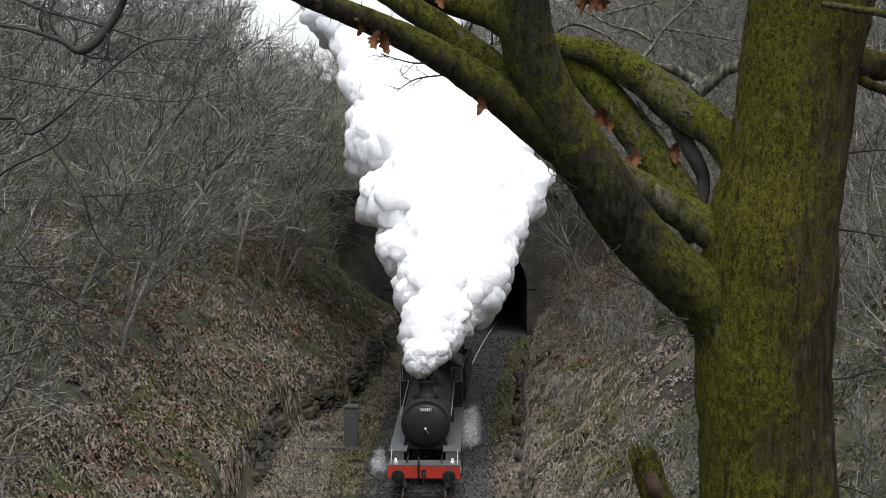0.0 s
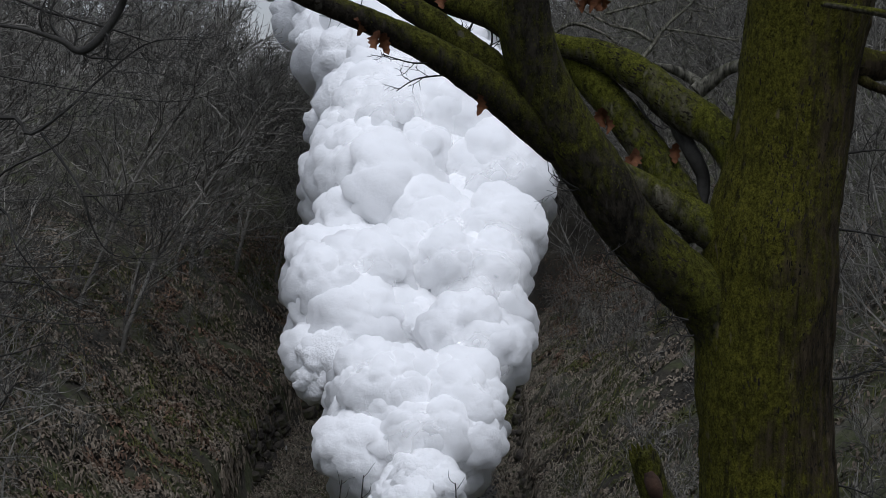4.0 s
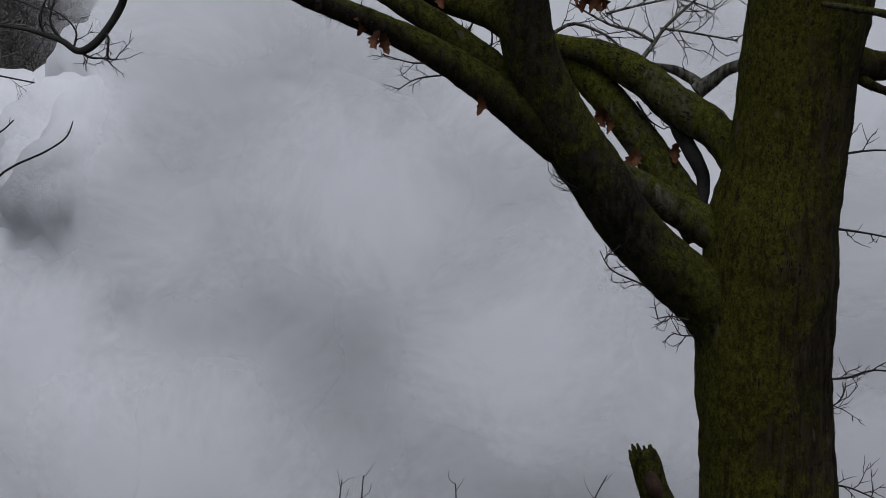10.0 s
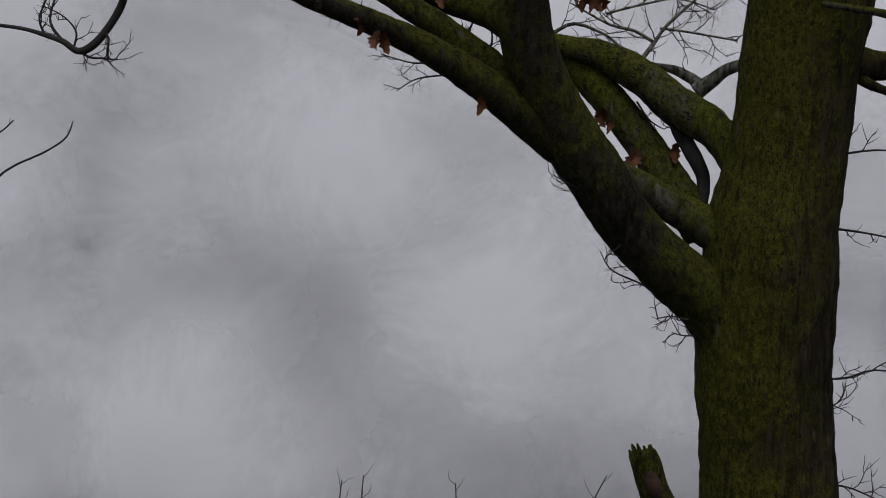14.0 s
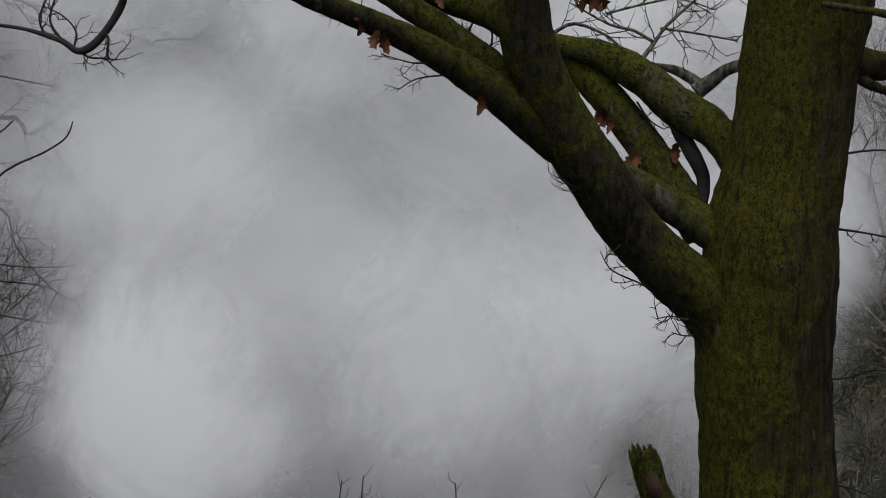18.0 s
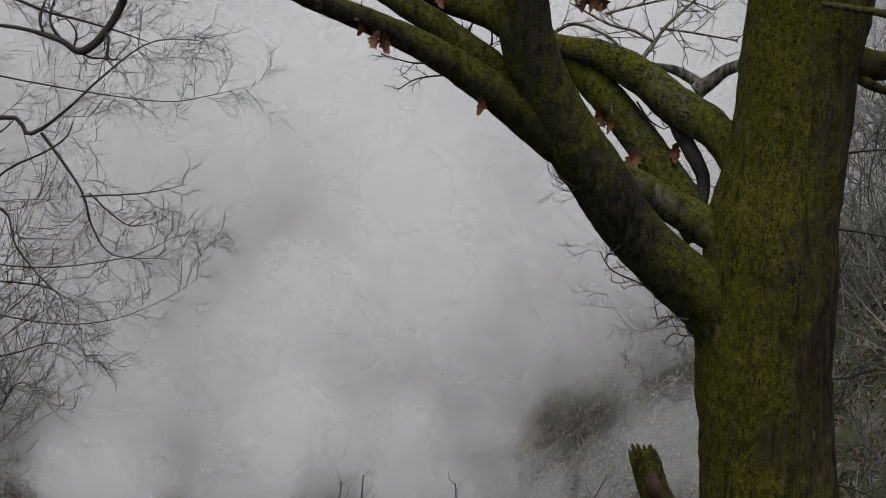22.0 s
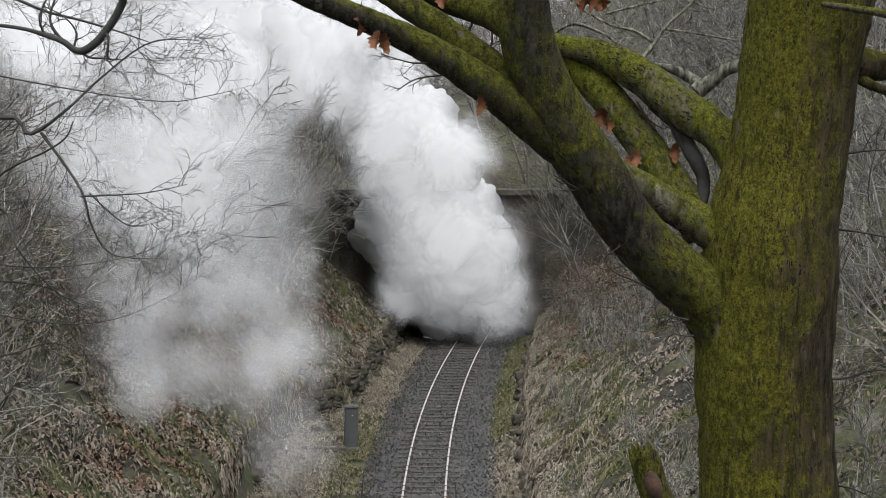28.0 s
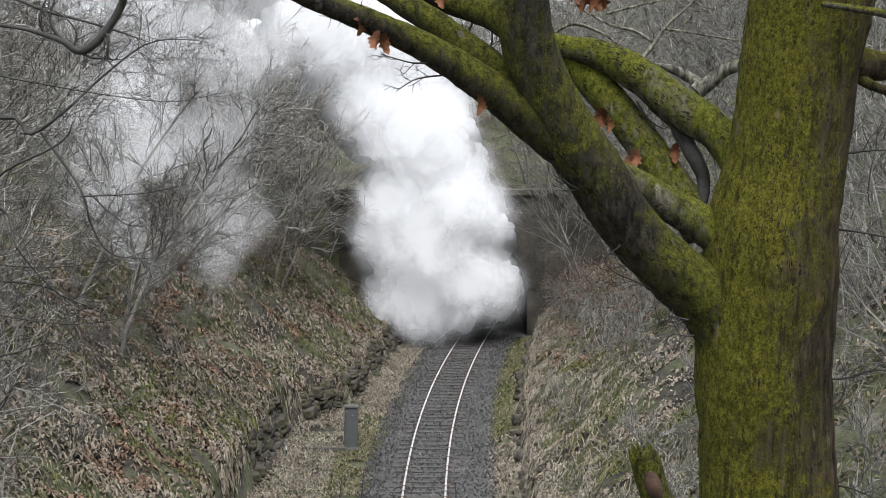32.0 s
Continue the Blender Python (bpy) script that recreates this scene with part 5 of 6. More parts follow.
def build_litter():
    leafy = lambda r: (r.uniform(0.08, 0.16), r.uniform(0.026, 0.055), r.uniform(0.03, 0.12), 2.4)
    strawy = lambda r: (r.uniform(0.12, 0.32), r.uniform(0.01, 0.022), r.uniform(0.04, 0.2), 2.4)
    grassy = lambda r: (r.uniform(0.1, 0.26), r.uniform(0.01, 0.02), r.uniform(0.06, 0.2), 1.7)
    blades("leaf_litter", "drifts of pale brown fallen leaves on the banks", LITTER, 48000, bank_spot(-1, 3.8, 15, 28, 85.2, patchy(0.3, -0.25, 1), 1.2), leafy, 1, "leaf litter", 0.25, 26)
    blades("leaf_litter", "brown fallen leaves on the bank below the wood", LITTER, 20000, bank_spot(1, 3.6, 15, 24, 85.6, patchy(0.3, -0.3, 2), 1.0), leafy, 2, "leaf litter", 0.25, 24)
    blades("leaf_litter", "fallen leaves on the wooded slope above the tunnel", LITTER, 5000, lambda r: (r.uniform(-2, 16), r.uniform(88, 116), 0), leafy, 9, "leaf litter")
    blades("dead_bracken", "pale straw-coloured dead bracken combed down the bank", STRAW, 14000, bank_spot(1, 3.5, 7.6, 40, 85.6, patchy(0.35, -0.25, 3), 1.3), strawy, 3, "bracken", 0.8, 18)
    blades("dead_bracken", "pale straw-coloured dead bracken along the foot of the bank", STRAW, 4500, bank_spot(-1, 2.6, 8, 38, 85.6, patchy(0.45, -0.15, 4)), strawy, 4, "bracken", 0.4, 22)
    blades("dead_bracken", "pale dead stalks and leaves on the verge beside the ballast", STRAW, 12000, verge_spot(2.1, 6.6, 40, 85.6), strawy, 10, "bracken")
    blades("leaf_litter", "fallen leaves on the verge beside the ballast", LITTER, 5000, verge_spot(2.4, 6.6, 40, 85.6), leafy, 11, "leaf litter")
    blades("dead_bracken", "pale dead stalks between the ballast and the stone edge", STRAW, 5000, verge_spot(2.3, 4.0, 40, 85.6, 1), strawy, 12, "bracken")
    blades("leaf_litter", "fallen leaves between the ballast and the stone edge", LITTER, 2500, verge_spot(2.4, 4.0, 40, 85.6, 1), leafy, 13, "leaf litter")
    blades("grass_patch", "mossy green winter grass beside the track", GRASS, 8000, bank_spot(1, 2.3, 3.6, 40, 85.6, patchy(0.25, -0.1, 5), 1), grassy, 5, "grass")
    blades("grass_patch", "thin green grass along the ballast edge", GRASS, 9000, verge_spot(1.9, 3.6, 44, 85.6), grassy, 6, "grass")
    blades("grass_patch", "mossy green grass on the upper bank", GRASS, 18000, bank_spot(-1, 4.2, 12, 30, 85.6, patchy(0.28, 0.0, 7), 1), grassy, 7, "grass", 0.3, 30)
    blades("grass_patch", "dull green grass among the bracken", GRASS, 16000, bank_spot(1, 4.5, 12, 30, 84, patchy(0.3, -0.05, 8), 1), grassy, 8, "grass", 0.3, 30)
    blades("leaf_litter", "red-brown oak leaves caught in drifts on the bank", DEADLEAF, 9000, bank_spot(-1, 4.2, 11, 30, 80, patchy(0.4, 0.12, 15), 1.1), leafy, 14, "leaf litter", 0.25, 40)
    blades("leaf_litter", "red-brown leaves under the beech shrubs", DEADLEAF, 5000, bank_spot(1, 4.6, 10, 60, 85, patchy(0.4, 0.0, 16), 1.1), leafy, 15, "leaf litter", 0.25, 40)
    # ballast stones
    rng = np.random.default_rng(12)
    soup = Soup()
    for i in range(14000):
        y = 40 + 47 * rng.random()
        dx = rng.uniform(-2.4, 2.7)
        if 0.69 < abs(dx) < 0.83:
            continue
        c = np.array((track_x(y) + dx, y, -0.06 - 0.11 * max(0, abs(dx) - 1.6) + rng.uniform(-0.02, 0.02)))
        soup.prism(c, c + rng.normal(0, 0.03, 3) + np.array((0, 0, 0.03)), rng.uniform(0.03, 0.06), 0.02, 4)
    tagged(new("ballast_stones", soup.mesh("ballast_stones", STONES)), "loose grey ballast stones between and beside the rails", "ballast", kind="stuff")


build_litter()


def rock_mesh(seed):
    rng = np.random.default_rng(seed)
    bm = bmesh.new()
    bmesh.ops.create_cube(bm, size=1)
    bmesh.ops.subdivide_edges(bm, edges=bm.edges[:], cuts=5, use_grid_fill=True)
    for v in bm.verts:
        v.co = v.co.lerp(v.co.normalized() * 0.62, 0.45)
        v.co *= 1 + 0.1 * noise.noise(v.co * 7 + Vector((seed, 5, 0)))
        v.co *= 1 + 0.26 * noise.noise(v.co * 2.3 + Vector((seed * 3.1, 0, 0)))
        v.co += Vector(rng.normal(0, 0.008, 3))
    smoothed(bm)
    me = bpy.data.meshes.new("rock")
    bm.to_mesh(me)
    bm.free()
    me.materials.append(ROCK)
    return me


def build_rocks():
    rocks = [rock_mesh(i) for i in range(5)]
    rnd = random.Random(14)

    def face(name, label, side, y0, y1, high, gap, out):
        t = thing(name, label, "rock face")
        y = y0
        while y < y1:
            foot = (3.45 if side > 0 else 3.95 + 2.2 * step(70, 60, y)) + out
            z = 0.0
            while z < high:
                ob = new("rock", rocks[rnd.randrange(5)])
                ob.parent = t
                s = (rnd.uniform(0.35, 0.8), rnd.uniform(0.5, 1.1), rnd.uniform(0.25, 0.5))
                m = pose(track_x(y) + side * (foot + z * 0.35 + rnd.uniform(-0.12, 0.12)), y + rnd.uniform(-0.2, 0.2), z + s[2] * 0.4 - 0.1, rnd.uniform(-8, 8), rnd.uniform(-12, 12), rnd.uniform(-25, 25))
                ob.matrix_basis = m @ Matrix.Diagonal((*s, 1))
                z += s[2] * 0.85
            y += gap * rnd.uniform(0.7, 1.3)

    face("rock_face", "dark rock face with moss at the foot of the bank", -1, 64, 86.5, 1.15, 0.75, 0.1)
    face("rock_face", "broken mossy rock ledge low on the bank", -1, 53.5, 61.5, 1.7, 0.7, 0.1)
    face("rock_face", "low broken stone edge along the track under dead bracken", 1, 48, 86.5, 0.4, 1.5, 0.2)


build_rocks()


# ---- steam, in rigid billows ----
def billow_mesh(seed, lumps, small, level, material, crisp=0.42):
    """A cauliflower-like billow of unit radius: a union of round lumps with smaller lumps on them."""
    rng = np.random.default_rng(seed)
    bm = bmesh.new()
    bmesh.ops.create_icosphere(bm, subdivisions=level, radius=1)
    d = np.array([v.co[:] for v in bm.verts])
    faces = [[v.index for v in f.verts] for f in bm.faces]
    bm.free()
    d /= np.linalg.norm(d, axis=1)[:, None]

    def reach(cs, rs):
        dot = d @ cs.T
        disc = dot ** 2 - (cs ** 2).sum(1)[None] + rs[None] ** 2
        return np.where(disc > 0, dot + np.sqrt(np.maximum(disc, 0)), 0)

    def sphere_points(n):
        p = rng.normal(0, 1, (n, 3))
        return p / np.linalg.norm(p, axis=1)[:, None]

    c1 = sphere_points(lumps) * rng.uniform(0.34, 0.7, lumps)[:, None]
    r1 = rng.uniform(0.24, 0.42, lumps)
    h = np.maximum(reach(c1, r1).max(1), 0.5)
    p2 = sphere_points(small)
    near = (d @ p2.T).argmax(0)
    c2 = p2 * (h[near] * 0.94)[:, None]
    r2 = rng.uniform(0.1, 0.2, small)
    h = np.maximum(h, reach(c2, r2).max(1))
    v = d * h[:, None]
    me = mesh_of("billow", [tuple(p) for p in v], faces, material, True)
    # light scatters through the lumps: shade them softer than their outline
    own = np.zeros(len(v) * 3)
    me.vertices.foreach_get("normal", own)
    own = own.reshape(-1, 3) * crisp + d * (1 - crisp)
    me.normals_split_custom_set_from_vertices([tuple(q) for q in own / np.linalg.norm(own, axis=1)[:, None]])
    return me


def lens_mesh(material, seed):
    """A soft puff: a gently uneven round body of unit radius, flattened to face the camera's view."""
    rng = np.random.default_rng(seed)
    bm = bmesh.new()
    bmesh.ops.create_icosphere(bm, subdivisions=3, radius=1)
    faces = [[v.index for v in f.verts] for f in bm.faces]
    verts = [(v.co.x, v.co.y * (0.14 + 0.03 * noise.noise(v.co * 2 + Vector((seed, 0, 0)))), v.co.z) for v in bm.verts]
    bm.free()
    me = mesh_of("soft_puff", verts, faces, material, True)
    # a thin cloud scatters light evenly: shade both of its sides towards the sky
    own = np.zeros(len(verts) * 3)
    me.vertices.foreach_get("normal", own)
    own = own.reshape(-1, 3)
    even = np.where(own[:, 1:2] < 0, 1.0, -1.0) * np.array((0.0, -0.65, 0.65)) + 0.15 * own
    me.normals_split_custom_set_from_vertices([tuple(q) for q in even / np.linalg.norm(even, axis=1)[:, None]])
    return me


BILLOWS = [billow_mesh(70 + i, 16, 90, 4, STEAM) for i in range(5)]
LARGE = [billow_mesh(80 + i, 30, 420, 5, SWELL, 0.3) for i in range(3)]
CORES = [billow_mesh(60 + i, 30, 60, 5, SHADED_CORE, 0.06) for i in range(2)]
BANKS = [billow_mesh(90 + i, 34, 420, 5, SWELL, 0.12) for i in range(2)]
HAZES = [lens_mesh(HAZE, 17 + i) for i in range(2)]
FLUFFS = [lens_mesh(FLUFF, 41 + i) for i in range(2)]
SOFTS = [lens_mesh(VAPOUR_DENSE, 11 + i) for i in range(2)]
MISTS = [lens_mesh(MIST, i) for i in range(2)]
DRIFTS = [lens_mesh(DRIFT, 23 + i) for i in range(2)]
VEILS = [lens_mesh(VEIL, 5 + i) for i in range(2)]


def puff(parent, meshes, k, size):
    ob = new("steam_billow" if meshes in (BILLOWS, LARGE, BANKS, CORES) else "steam_wisp", meshes[k % len(meshes)])
    ob.parent = parent
    ob.scale = (size, size * (1.0), size)
    return ob


def lerp_path(stops, t):
    """A place on a smooth line through (time, x, y, z) stops."""
    if t <= stops[0][0]:
        return stops[0][1:]
    for (ta, *a), (tb, *b) in zip(stops, stops[1:]):
        if t <= tb:
            u = (t - ta) / (tb - ta)
            u = u * u * (3 - 2 * u)
            return [p + (q - p) * u for p, q in zip(a, b)]
    return stops[-1][1:]


# the plume's edges as slopes from the viewer, at falling heights, as it swells
HEIGHTS = (0.0915, -0.001, -0.075, -0.149, -0.223, -0.297)
LEFT_EDGE = [(0, -0.124, -0.068, -0.057, -0.029, -0.029, -0.016),
             (2.4, -0.135, -0.068, -0.074, -0.085, -0.053, -0.031),
             (3.5, -0.142, -0.087, -0.079, -0.105, -0.083, -0.068),
             (5.5, -0.135, -0.090, -0.122, -0.142, -0.142, -0.137),
             (6.5, -0.116, -0.087, -0.133, -0.146, -0.166, -0.163),
             (7.5, -0.090, -0.098, -0.133, -0.172, -0.213, -0.218),
             (8.5, -0.109, -0.127, -0.172, -0.220, -0.327, -0.364),
             (9.5, -0.142, -0.161, -0.253, -0.346, -0.401, -0.439)]
RIGHT_EDGE = [(0, 0.006, 0.043, 0.073, 0.041, 0.011, -0.003),
             (2.4, 0.024, 0.050, 0.074, 0.061, 0.017, 0.006),
             (3.5, 0.024, 0.058, 0.076, 0.063, 0.032, 0.036),
             (5.5, 0.036, 0.058, 0.086, 0.082, 0.089, 0.108),
             (6.5, 0.036, 0.058, 0.086, 0.093, 0.121, 0.128),
             (7.5, 0.036, 0.054, 0.095, 0.132, 0.154, 0.184),
             (8.5, 0.043, 0.080, 0.136, 0.210, 0.302, 0.339),
             (9.5, 0.043, 0.117, 0.191, 0.265, 0.339, 0.376)]
# the tunnel steam's edges, fitted to the camera's view as it leans over the bank
TUNNEL_LEFT = ((0.0915, -0.170), (0.017, -0.112), (-0.038, -0.075), (-0.094, -0.060), (-0.138, -0.055), (-0.168, -0.040))
TUNNEL_RIGHT = ((0.0915, -0.006), (0.017, 0.006), (-0.038, 0.028), (-0.094, 0.050), (-0.138, 0.060), (-0.168, 0.053))


def edge_at(rows, t, v):
    ts = [r[0] for r in rows]
    return float(np.interp(t, ts, [np.interp(-v, [-h for h in HEIGHTS], r[1:]) for r in rows]))


def between(left, right, share, radius, y):
    """An x between two edges (slopes) at depth y, for a body of that radius."""
    a, b = left * y + radius, right * y - radius
    if a > b:
        a = b = (a + b) / 2
    return a + (b - a) * (share + 1) / 2


SPEED = 6.0
BEAM_START = 51.4


def chimney_y(t):
    return BEAM_START + 2.4 - SPEED * t


def plume_place(te, a):
    """Where steam is that left the chimney at te, a seconds on: it rises, is carried forward a little, then drifts with the wind."""
    y0 = min(85.0, max(24.0, chimney_y(te)))
    drift = 0.8 * a - 0.18 * a * a if a < 5 else -0.5 - 0.9 * (a - 5) - 0.25 * max(0.0, a - 9) ** 2
    drift -= 0.17 * max(0.0, te) * min(a, 1.5) / 1.5
    z = 4.6 + 2.8 * a if a < 5 else 18.6 + 1.6 * (a - 5) + 0.3 * max(0.0, a - 9) ** 2
    z += 3.2 * min(1.0, max(0.0, (te - 2.0) / 1.5)) * max(0.0, a - 3.0)
    return track_x(y0) + drift, y0, z


def plume_size(a):
    return 0.75 + 2.15 * a ** 0.75 if a < 3 else 5.65 + 0.2 * (a - 3)


def build_plume():
    plume = thing("exhaust_plume", "dense white billowing exhaust steam above the locomotive", "steam")
    rnd = random.Random(8)
    out = []
    classes = [(0.05, 0.7, 0.25, 0.0), (0.3, 1.1, 0.2, 0.0), (0.75, 1.5, 0.15, -1.5), (1.5, 1.7, 0.12, -3.0), (2.6, 2.0, 0.1, -5.8)]
    for age, size, gap, first in classes:
        te = first
        wide = size
        while te < 6.2:
            # billows shrink towards the viewer, sized to fit the camera's view
            size = wide * (1 - 0.3 * step(1.5, 4.0, te))
            ob = puff(plume, LARGE if te > 1.2 and size > 1.0 else BILLOWS, rnd.randrange(5), size * rnd.uniform(0.75, 1.2))
            spread = max(0.0, plume_size(age) - size * 0.8)
            u, w = rnd.uniform(0, 2 * math.pi), math.sqrt(rnd.random())
            off = (spread * w * math.cos(u), spread * w * math.sin(u) * 0.7, spread * w * math.sin(u + 0.9) * 0.6)
            out.append((ob, age, te, off, size, rnd.uniform(-1, 1), 0.0, [rnd.uniform(0, 360) for i in range(3)], rnd.uniform(-14, 14)))
            if wide > 1.4 and te > 0.8 and len(out) % 3:
                # a soft skin of thinner steam on the billow's near side
                soft = puff(plume, FLUFFS, len(out), size * rnd.uniform(0.95, 1.15))
                out.append((soft, age, te, off, size, out[-1][5] * 0.95, size * 0.75, [0, rnd.uniform(-40, 40), 0], 0.0))
            te += gap * rnd.uniform(0.7, 1.3) * (1 - 0.4 * step(1.5, 4.0, te))
    return out


PLUME = build_plume()


def build_bank():
    """Steam that boils out of the near cutting and fills the view."""
    bank = thing("steam_bank", "thick bank of grey-white steam filling the cutting", "steam")
    rnd = random.Random(21)
    out = []

    def send(ob, x, y, z, arrive, leave, low=3.2):
        stops = [(0.0, -0.7, 2.0, 4.0), (arrive - 3.0, -0.7, 4.0, 4.0), (arrive - 1.8, -0.7 + x * 0.2, max(y, 15.5), low), (arrive, x, y, z),
                 (leave, x - 0.6, y, z + 1.0), (leave + 3.0, x - 5.0, y + 2, z + 14.0), (leave + 5.0, x - 60, y + 6, z + 60)]
        out.append((ob, stops, [rnd.uniform(0, 360) for k in range(3)], rnd.uniform(-5, 5)))

    # the front that climbs the view: the middle first, then the left, the top left last
    cols = 10
    for j in range(8):
        for i in range(cols):
            u = -0.34 + 0.68 * (i + 0.5 + rnd.uniform(-0.3, 0.3)) / cols
            v = -0.15 + 1.15 * (j + 0.5 + rnd.uniform(-0.3, 0.3)) / 8
            y = rnd.uniform(20, 25)
            if -0.16 < u < 0.05:
                arrive = 7.2 + 2.6 * v if u < -0.08 else 6.9 + 1.7 * v
            elif u <= -0.16:
                arrive = 7.7 + 3.2 * v + 3.0 * (-0.16 - u)
            else:
                arrive = 7.2 + 2.8 * v + (1.6 if u > 0.12 else 0)
            ob = puff(bank, BANKS, i + 3 * j, y * rnd.uniform(0.058, 0.085))
            send(ob, y * u, y, 14.4 - y * 0.29 + y * 0.38 * v, arrive, 14.0 + 1.4 * rnd.random())
    return out


BANK = build_bank()


def build_mist():
    """Steam that lingers in the cutting and thins out."""
    mist = thing("lingering_mist", "thinning steam drifting in the cutting, mostly shaded grey in its colour", "steam")
    rnd = random.Random(33)
    out = []
    # a near veil that blurs the bank
    for i in range(30):
        u, v = -0.32 + 0.64 * ((i % 6) + 0.5) / 6, -0.32 + 0.48 * ((i // 6) + 0.5) / 5
        y = rnd.uniform(17.2, 18.8)
        x, z = y * u, 14.4 + y * v
        arrive, leave = 6.9 + 2.0 * (v + 0.3) / 0.42 + max(0.0, -0.06 - u) * 13 + max(0.0, u - 0.08) * 8, 16.4 + 1.9 * rnd.random() - (1.6 if u < -0.17 else 0)
        ob = puff(mist, MISTS, i, y * rnd.uniform(0.125, 0.16))
        out.append((ob, [(0.0, -0.7, 4.0, 3.5), (arrive - 3, -0.7, 6.0, 3.5), (arrive - 1.6, x * 0.5, y, 4.5), (arrive, x, y, z), (leave, x - 0.5, y, z + 0.8), (leave + 4, x - 4, y + 1, z + 15), (leave + 8, x - 50, y + 6, z + 60)]))
    def fog(count, meshes, us, vs, ys, sizes, leaving, lift, seed):
        """Soft puffs between slopes us and vs from the viewer and depths ys, that come up the cutting and lift away."""
        r = random.Random(seed)
        for i in range(count):
            y = ys[0] + (ys[1] - ys[0]) * (i + r.random()) / count
            u = us[0] + (us[1] - us[0]) * ((i * 0.7549 + 0.1 * r.random()) % 1)
            v = vs[0] + (vs[1] - vs[0]) * ((i * 0.5698 + 0.1 * r.random()) % 1)
            x, z = y * u, max(14.4 + y * v, 1.0)
            leave = leaving(u, v) + r.uniform(-1.0, 1.0)
            ob = puff(mist, meshes, i, y * r.uniform(*sizes))
            ob.scale.x *= r.uniform(0.75, 1.1)
            out.append((ob, [(0.0, 0.9, 100, -22), (9.5, 0.9, 98, -20), (11.5, x * 0.6, max(y, 60), 6), (13.5, x + 1, y, z - 1), (leave, x - 1.0, y + 1, z),
                             (leave + lift, x - 0.13 * y, y + 8, z + 0.32 * y), (leave + lift * 2, x - 50, y + 14, z + 60)]))

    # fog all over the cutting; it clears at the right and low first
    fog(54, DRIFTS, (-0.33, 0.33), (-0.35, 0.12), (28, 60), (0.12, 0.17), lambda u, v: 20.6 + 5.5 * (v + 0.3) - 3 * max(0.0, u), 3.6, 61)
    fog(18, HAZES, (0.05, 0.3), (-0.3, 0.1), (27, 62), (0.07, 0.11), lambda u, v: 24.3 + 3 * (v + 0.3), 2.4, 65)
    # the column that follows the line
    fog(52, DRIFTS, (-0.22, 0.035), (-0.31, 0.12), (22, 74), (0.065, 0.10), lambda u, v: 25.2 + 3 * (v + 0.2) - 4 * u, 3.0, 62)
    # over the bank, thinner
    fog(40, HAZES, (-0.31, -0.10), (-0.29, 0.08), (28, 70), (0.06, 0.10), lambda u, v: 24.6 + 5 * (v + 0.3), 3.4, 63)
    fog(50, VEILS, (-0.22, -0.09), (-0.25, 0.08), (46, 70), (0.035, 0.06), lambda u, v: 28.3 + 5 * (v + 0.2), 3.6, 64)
    return out


MISTY = build_mist()


def build_tunnel_steam():
    """Steam still pouring from the far tunnel, and thin wisps on the bank."""
    cloud = thing("tunnel_steam", "steam pouring out of the tunnel mouth, shade greyed into its colour", "steam")
    rnd = random.Random(41)
    out = []
    for i in range(140):
        te = 12.0 + 21.5 * i / 139
        w = rnd.uniform(-1, 1)
        h = rnd.uniform(0, 1)
        soft = i % 2 > 0
        size = rnd.uniform(2.8, 4.2) if soft else rnd.uniform(1.9, 2.5)
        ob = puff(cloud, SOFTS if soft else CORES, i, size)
        stops = [(0.0, 0.9 + w, 122, 2.8), (te - 4.0, 0.9 + w * 0.8, 118, 2.8), (te - 1.6, 0.9 + 0.6 * w, 95, 2.8)]
        for later, z in ((0.0, 2.0 + 1.2 * h), (2.4, 3.8 + 2.5 * h), (4.2, 7.0 + 2.0 * h), (5.8, 10.5 + 1.5 * h), (8.6, 16.5 + h), (14.0, 31.0)):
            y = 83.4 - 1.5 * h if soft else 85.6
            v = (z - EYE[2]) / y
            a, b = (float(np.interp(-v, [-p[0] for p in side], [p[1] for p in side])) for side in (TUNNEL_LEFT, TUNNEL_RIGHT))
            if later == 14.0:
                a, b = a - 0.12, b - 0.12
            stops.append((te + later, between(a, b, w, size * (0.6 if soft else 0.98), y), y, z))
        out.append((ob, stops))
    wisps = []
    for i in range(90):
        y = rnd.uniform(46, 76)
        low = i % 5 == 0
        if low:
            y = rnd.uniform(38, 54)
        px = rnd.uniform(-0.2, -0.05) if low else rnd.uniform(-0.23, -0.11)
        z = 14.4 + y * (rnd.uniform(-0.26, -0.12) if low else rnd.uniform(-0.15, 0.03))
        gone = (27.8 + 2.5 * rnd.random()) if low else (25.5 + 8 * rnd.random())
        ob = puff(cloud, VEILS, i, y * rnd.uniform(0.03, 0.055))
        ob.scale.x *= rnd.uniform(0.7, 1.0)
        ob.scale.z *= rnd.uniform(0.8, 1.3)
        wisps.append((ob, [(0.0, 0.9, 122, 3), (13.0, 0.9, 110, 3), (17.0, y * px + 3, y, z - 1), (gone, y * px - 1, y, z + 1), (gone + 4, y * px - 2, y, z + 15), (48, y * px - 9, y, z + 40)]))
    return out + wisps


TUNNEL = build_tunnel_steam()


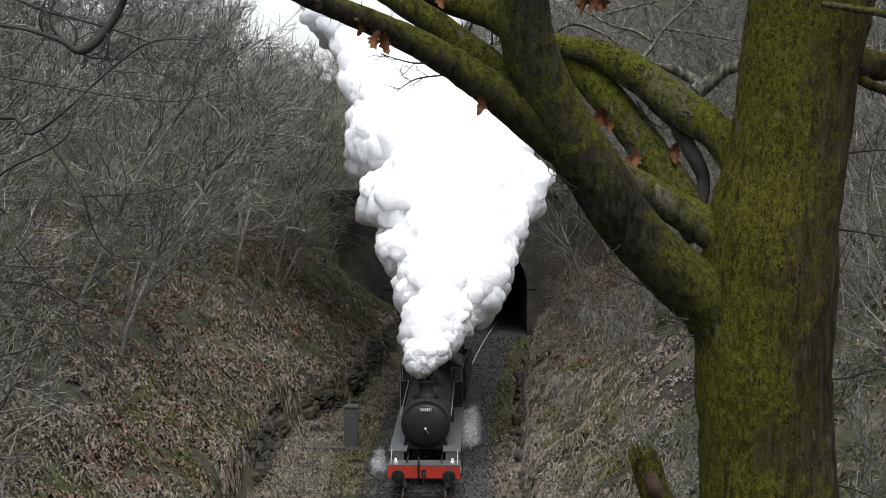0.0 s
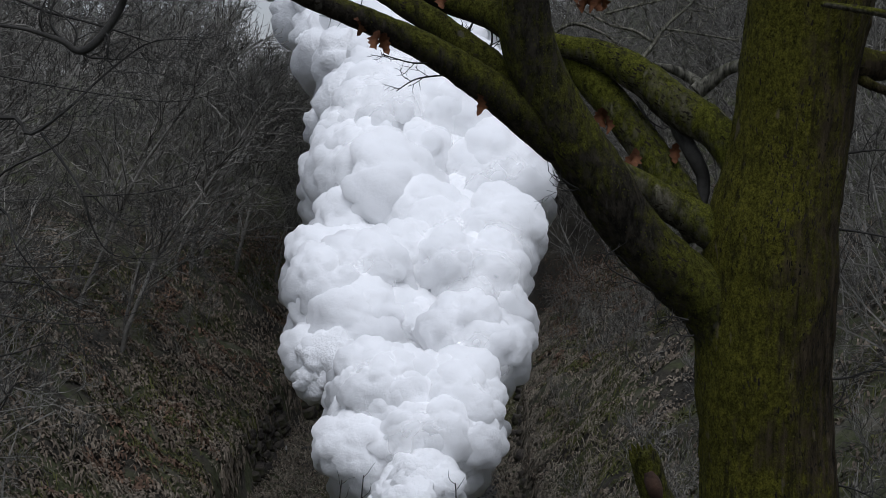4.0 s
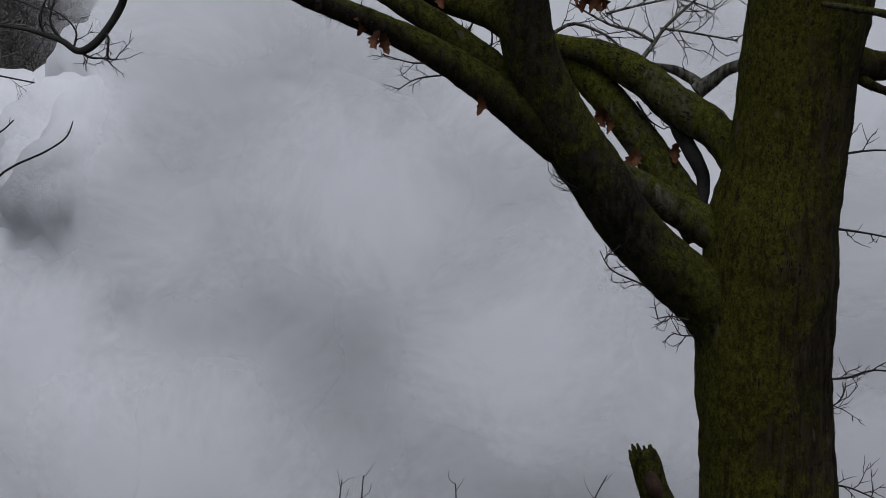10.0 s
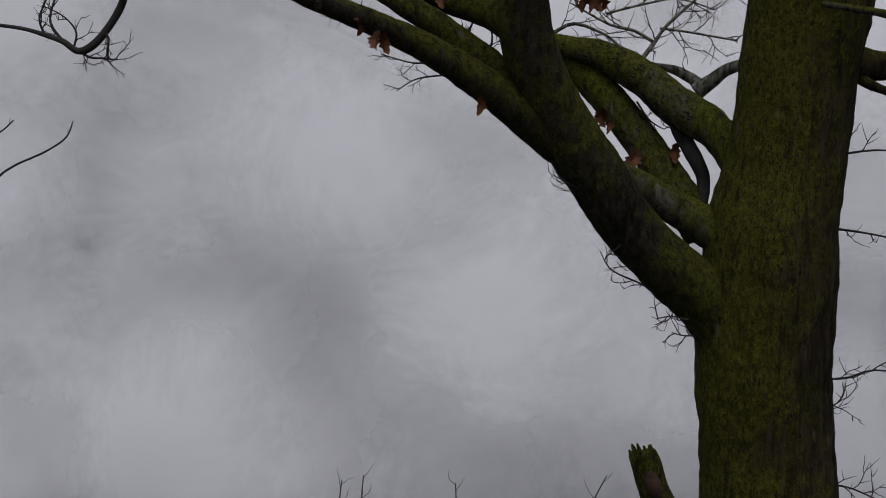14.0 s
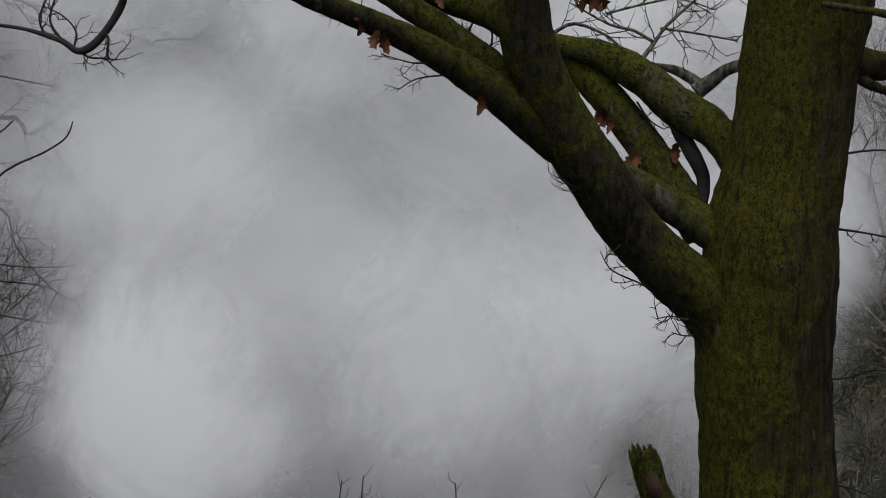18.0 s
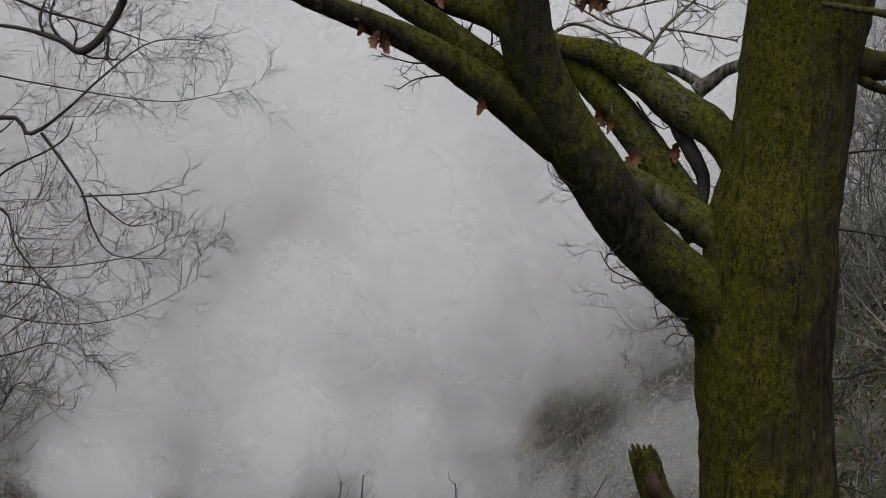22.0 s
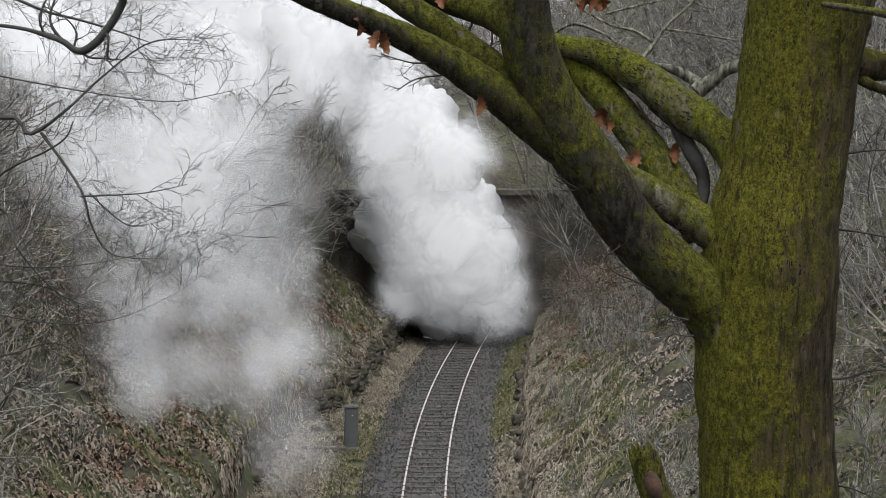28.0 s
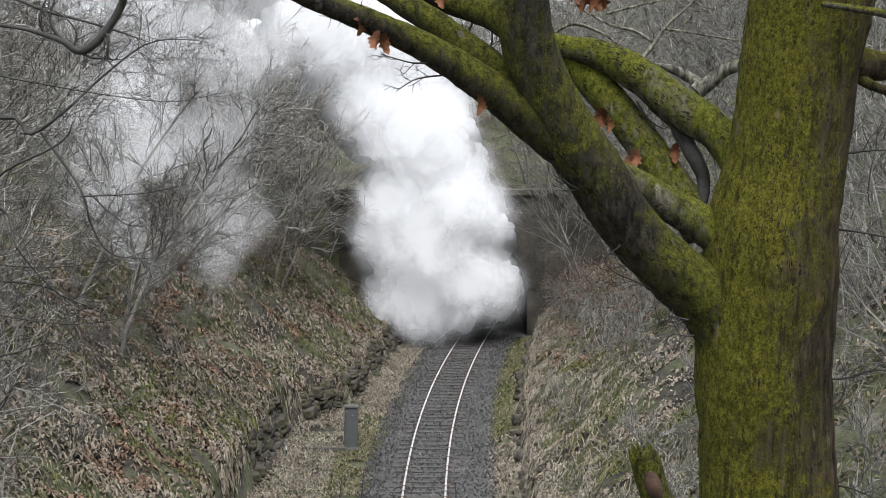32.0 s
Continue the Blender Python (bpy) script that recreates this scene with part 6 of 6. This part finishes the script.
def build_cocks():
    cocks = thing("cylinder_steam", "thin steam leaking low beside the locomotive", "steam")
    rnd = random.Random(5)
    out = []
    for i in range(18):
        s = 1 if i % 5 < 3 else -1
        back = rnd.uniform(5.0, 8.0) if s > 0 else rnd.uniform(0.4, 1.4)
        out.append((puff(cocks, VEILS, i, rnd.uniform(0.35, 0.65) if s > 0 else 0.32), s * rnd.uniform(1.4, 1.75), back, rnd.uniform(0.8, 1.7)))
    return out


COCKS = build_cocks()


def train_pose(y):
    a = math.degrees(math.atan2(track_x(y + 8) - track_x(y + 2), 6))
    return pose(track_x(y + 2), y, 0, 0, 0, -a)


def ticks(fine_from, fine_to, gap=0.5, coarse=2.0):
    out = set(np.arange(fine_from, fine_to + 1e-6, gap)) | set(np.arange(0, 32.1, coarse)) | {0.0, 32.0}
    return sorted(float(round(t, 3)) for t in out)


def motions():
    times = [0.5 * i for i in range(19)] + [12.0, 20.0, 32.0]

    def y_of(t):
        return BEAM_START - SPEED * min(t, 9.0)

    walk(LOCO, [(t, train_pose(y_of(t))) for t in times])
    walk(TENDER, [(t, train_pose(y_of(t) + 10.4)) for t in times])
    quick = [0.1 * i for i in range(91)] + [32.0]
    for w, x, y, r in LOCO_WHEELS + TENDER_WHEELS:
        walk(w, [(t, pose(x, y, r, math.degrees(SPEED * min(t, 9.0) / r))) for t in quick])
    for ob, x, back, z in COCKS:
        walk(ob, [(t, pose(track_x(y_of(t) + back) + x, y_of(t) + back, z)) for t in times])
    for ob, age, te, off, size, share, ahead, turn, spin in PLUME:
        rows = []
        for t in ticks(0, 12):
            a = max(t - te, age)
            x, y, z = plume_place(t - a, a)
            y, z = y + off[1], max(z + off[2], 0.5)
            v = (z - EYE[2]) / y
            wide = between(edge_at(LEFT_EDGE, t, v), edge_at(RIGHT_EDGE, t, v), share, size * 0.88, y)
            # close over the chimney the jet is still narrow
            u = min(1.0, max(0.0, (a - 0.15) / 0.8))
            x = x + off[0] * 0.6 + (wide - x - off[0] * 0.6) * u
            rows.append((t, pose(x, y - ahead, z, turn[0] + spin * (a - age), turn[1], turn[2] + 0.5 * spin * (a - age))))
        walk(ob, rows)
    for ob, stops, turn, spin in BANK:
        walk(ob, [(t, pose(*lerp_path(stops, t), turn[0] + spin * t, turn[1], turn[2])) for t in ticks(3, 21)])
    for i, (ob, stops) in enumerate(MISTY + TUNNEL):
        walk(ob, [(t, pose(*lerp_path(stops, t), 0, 8 * math.sin(i * 1.7) + 0.4 * t * math.cos(i), 0)) for t in ticks(9, 32)])


motions()
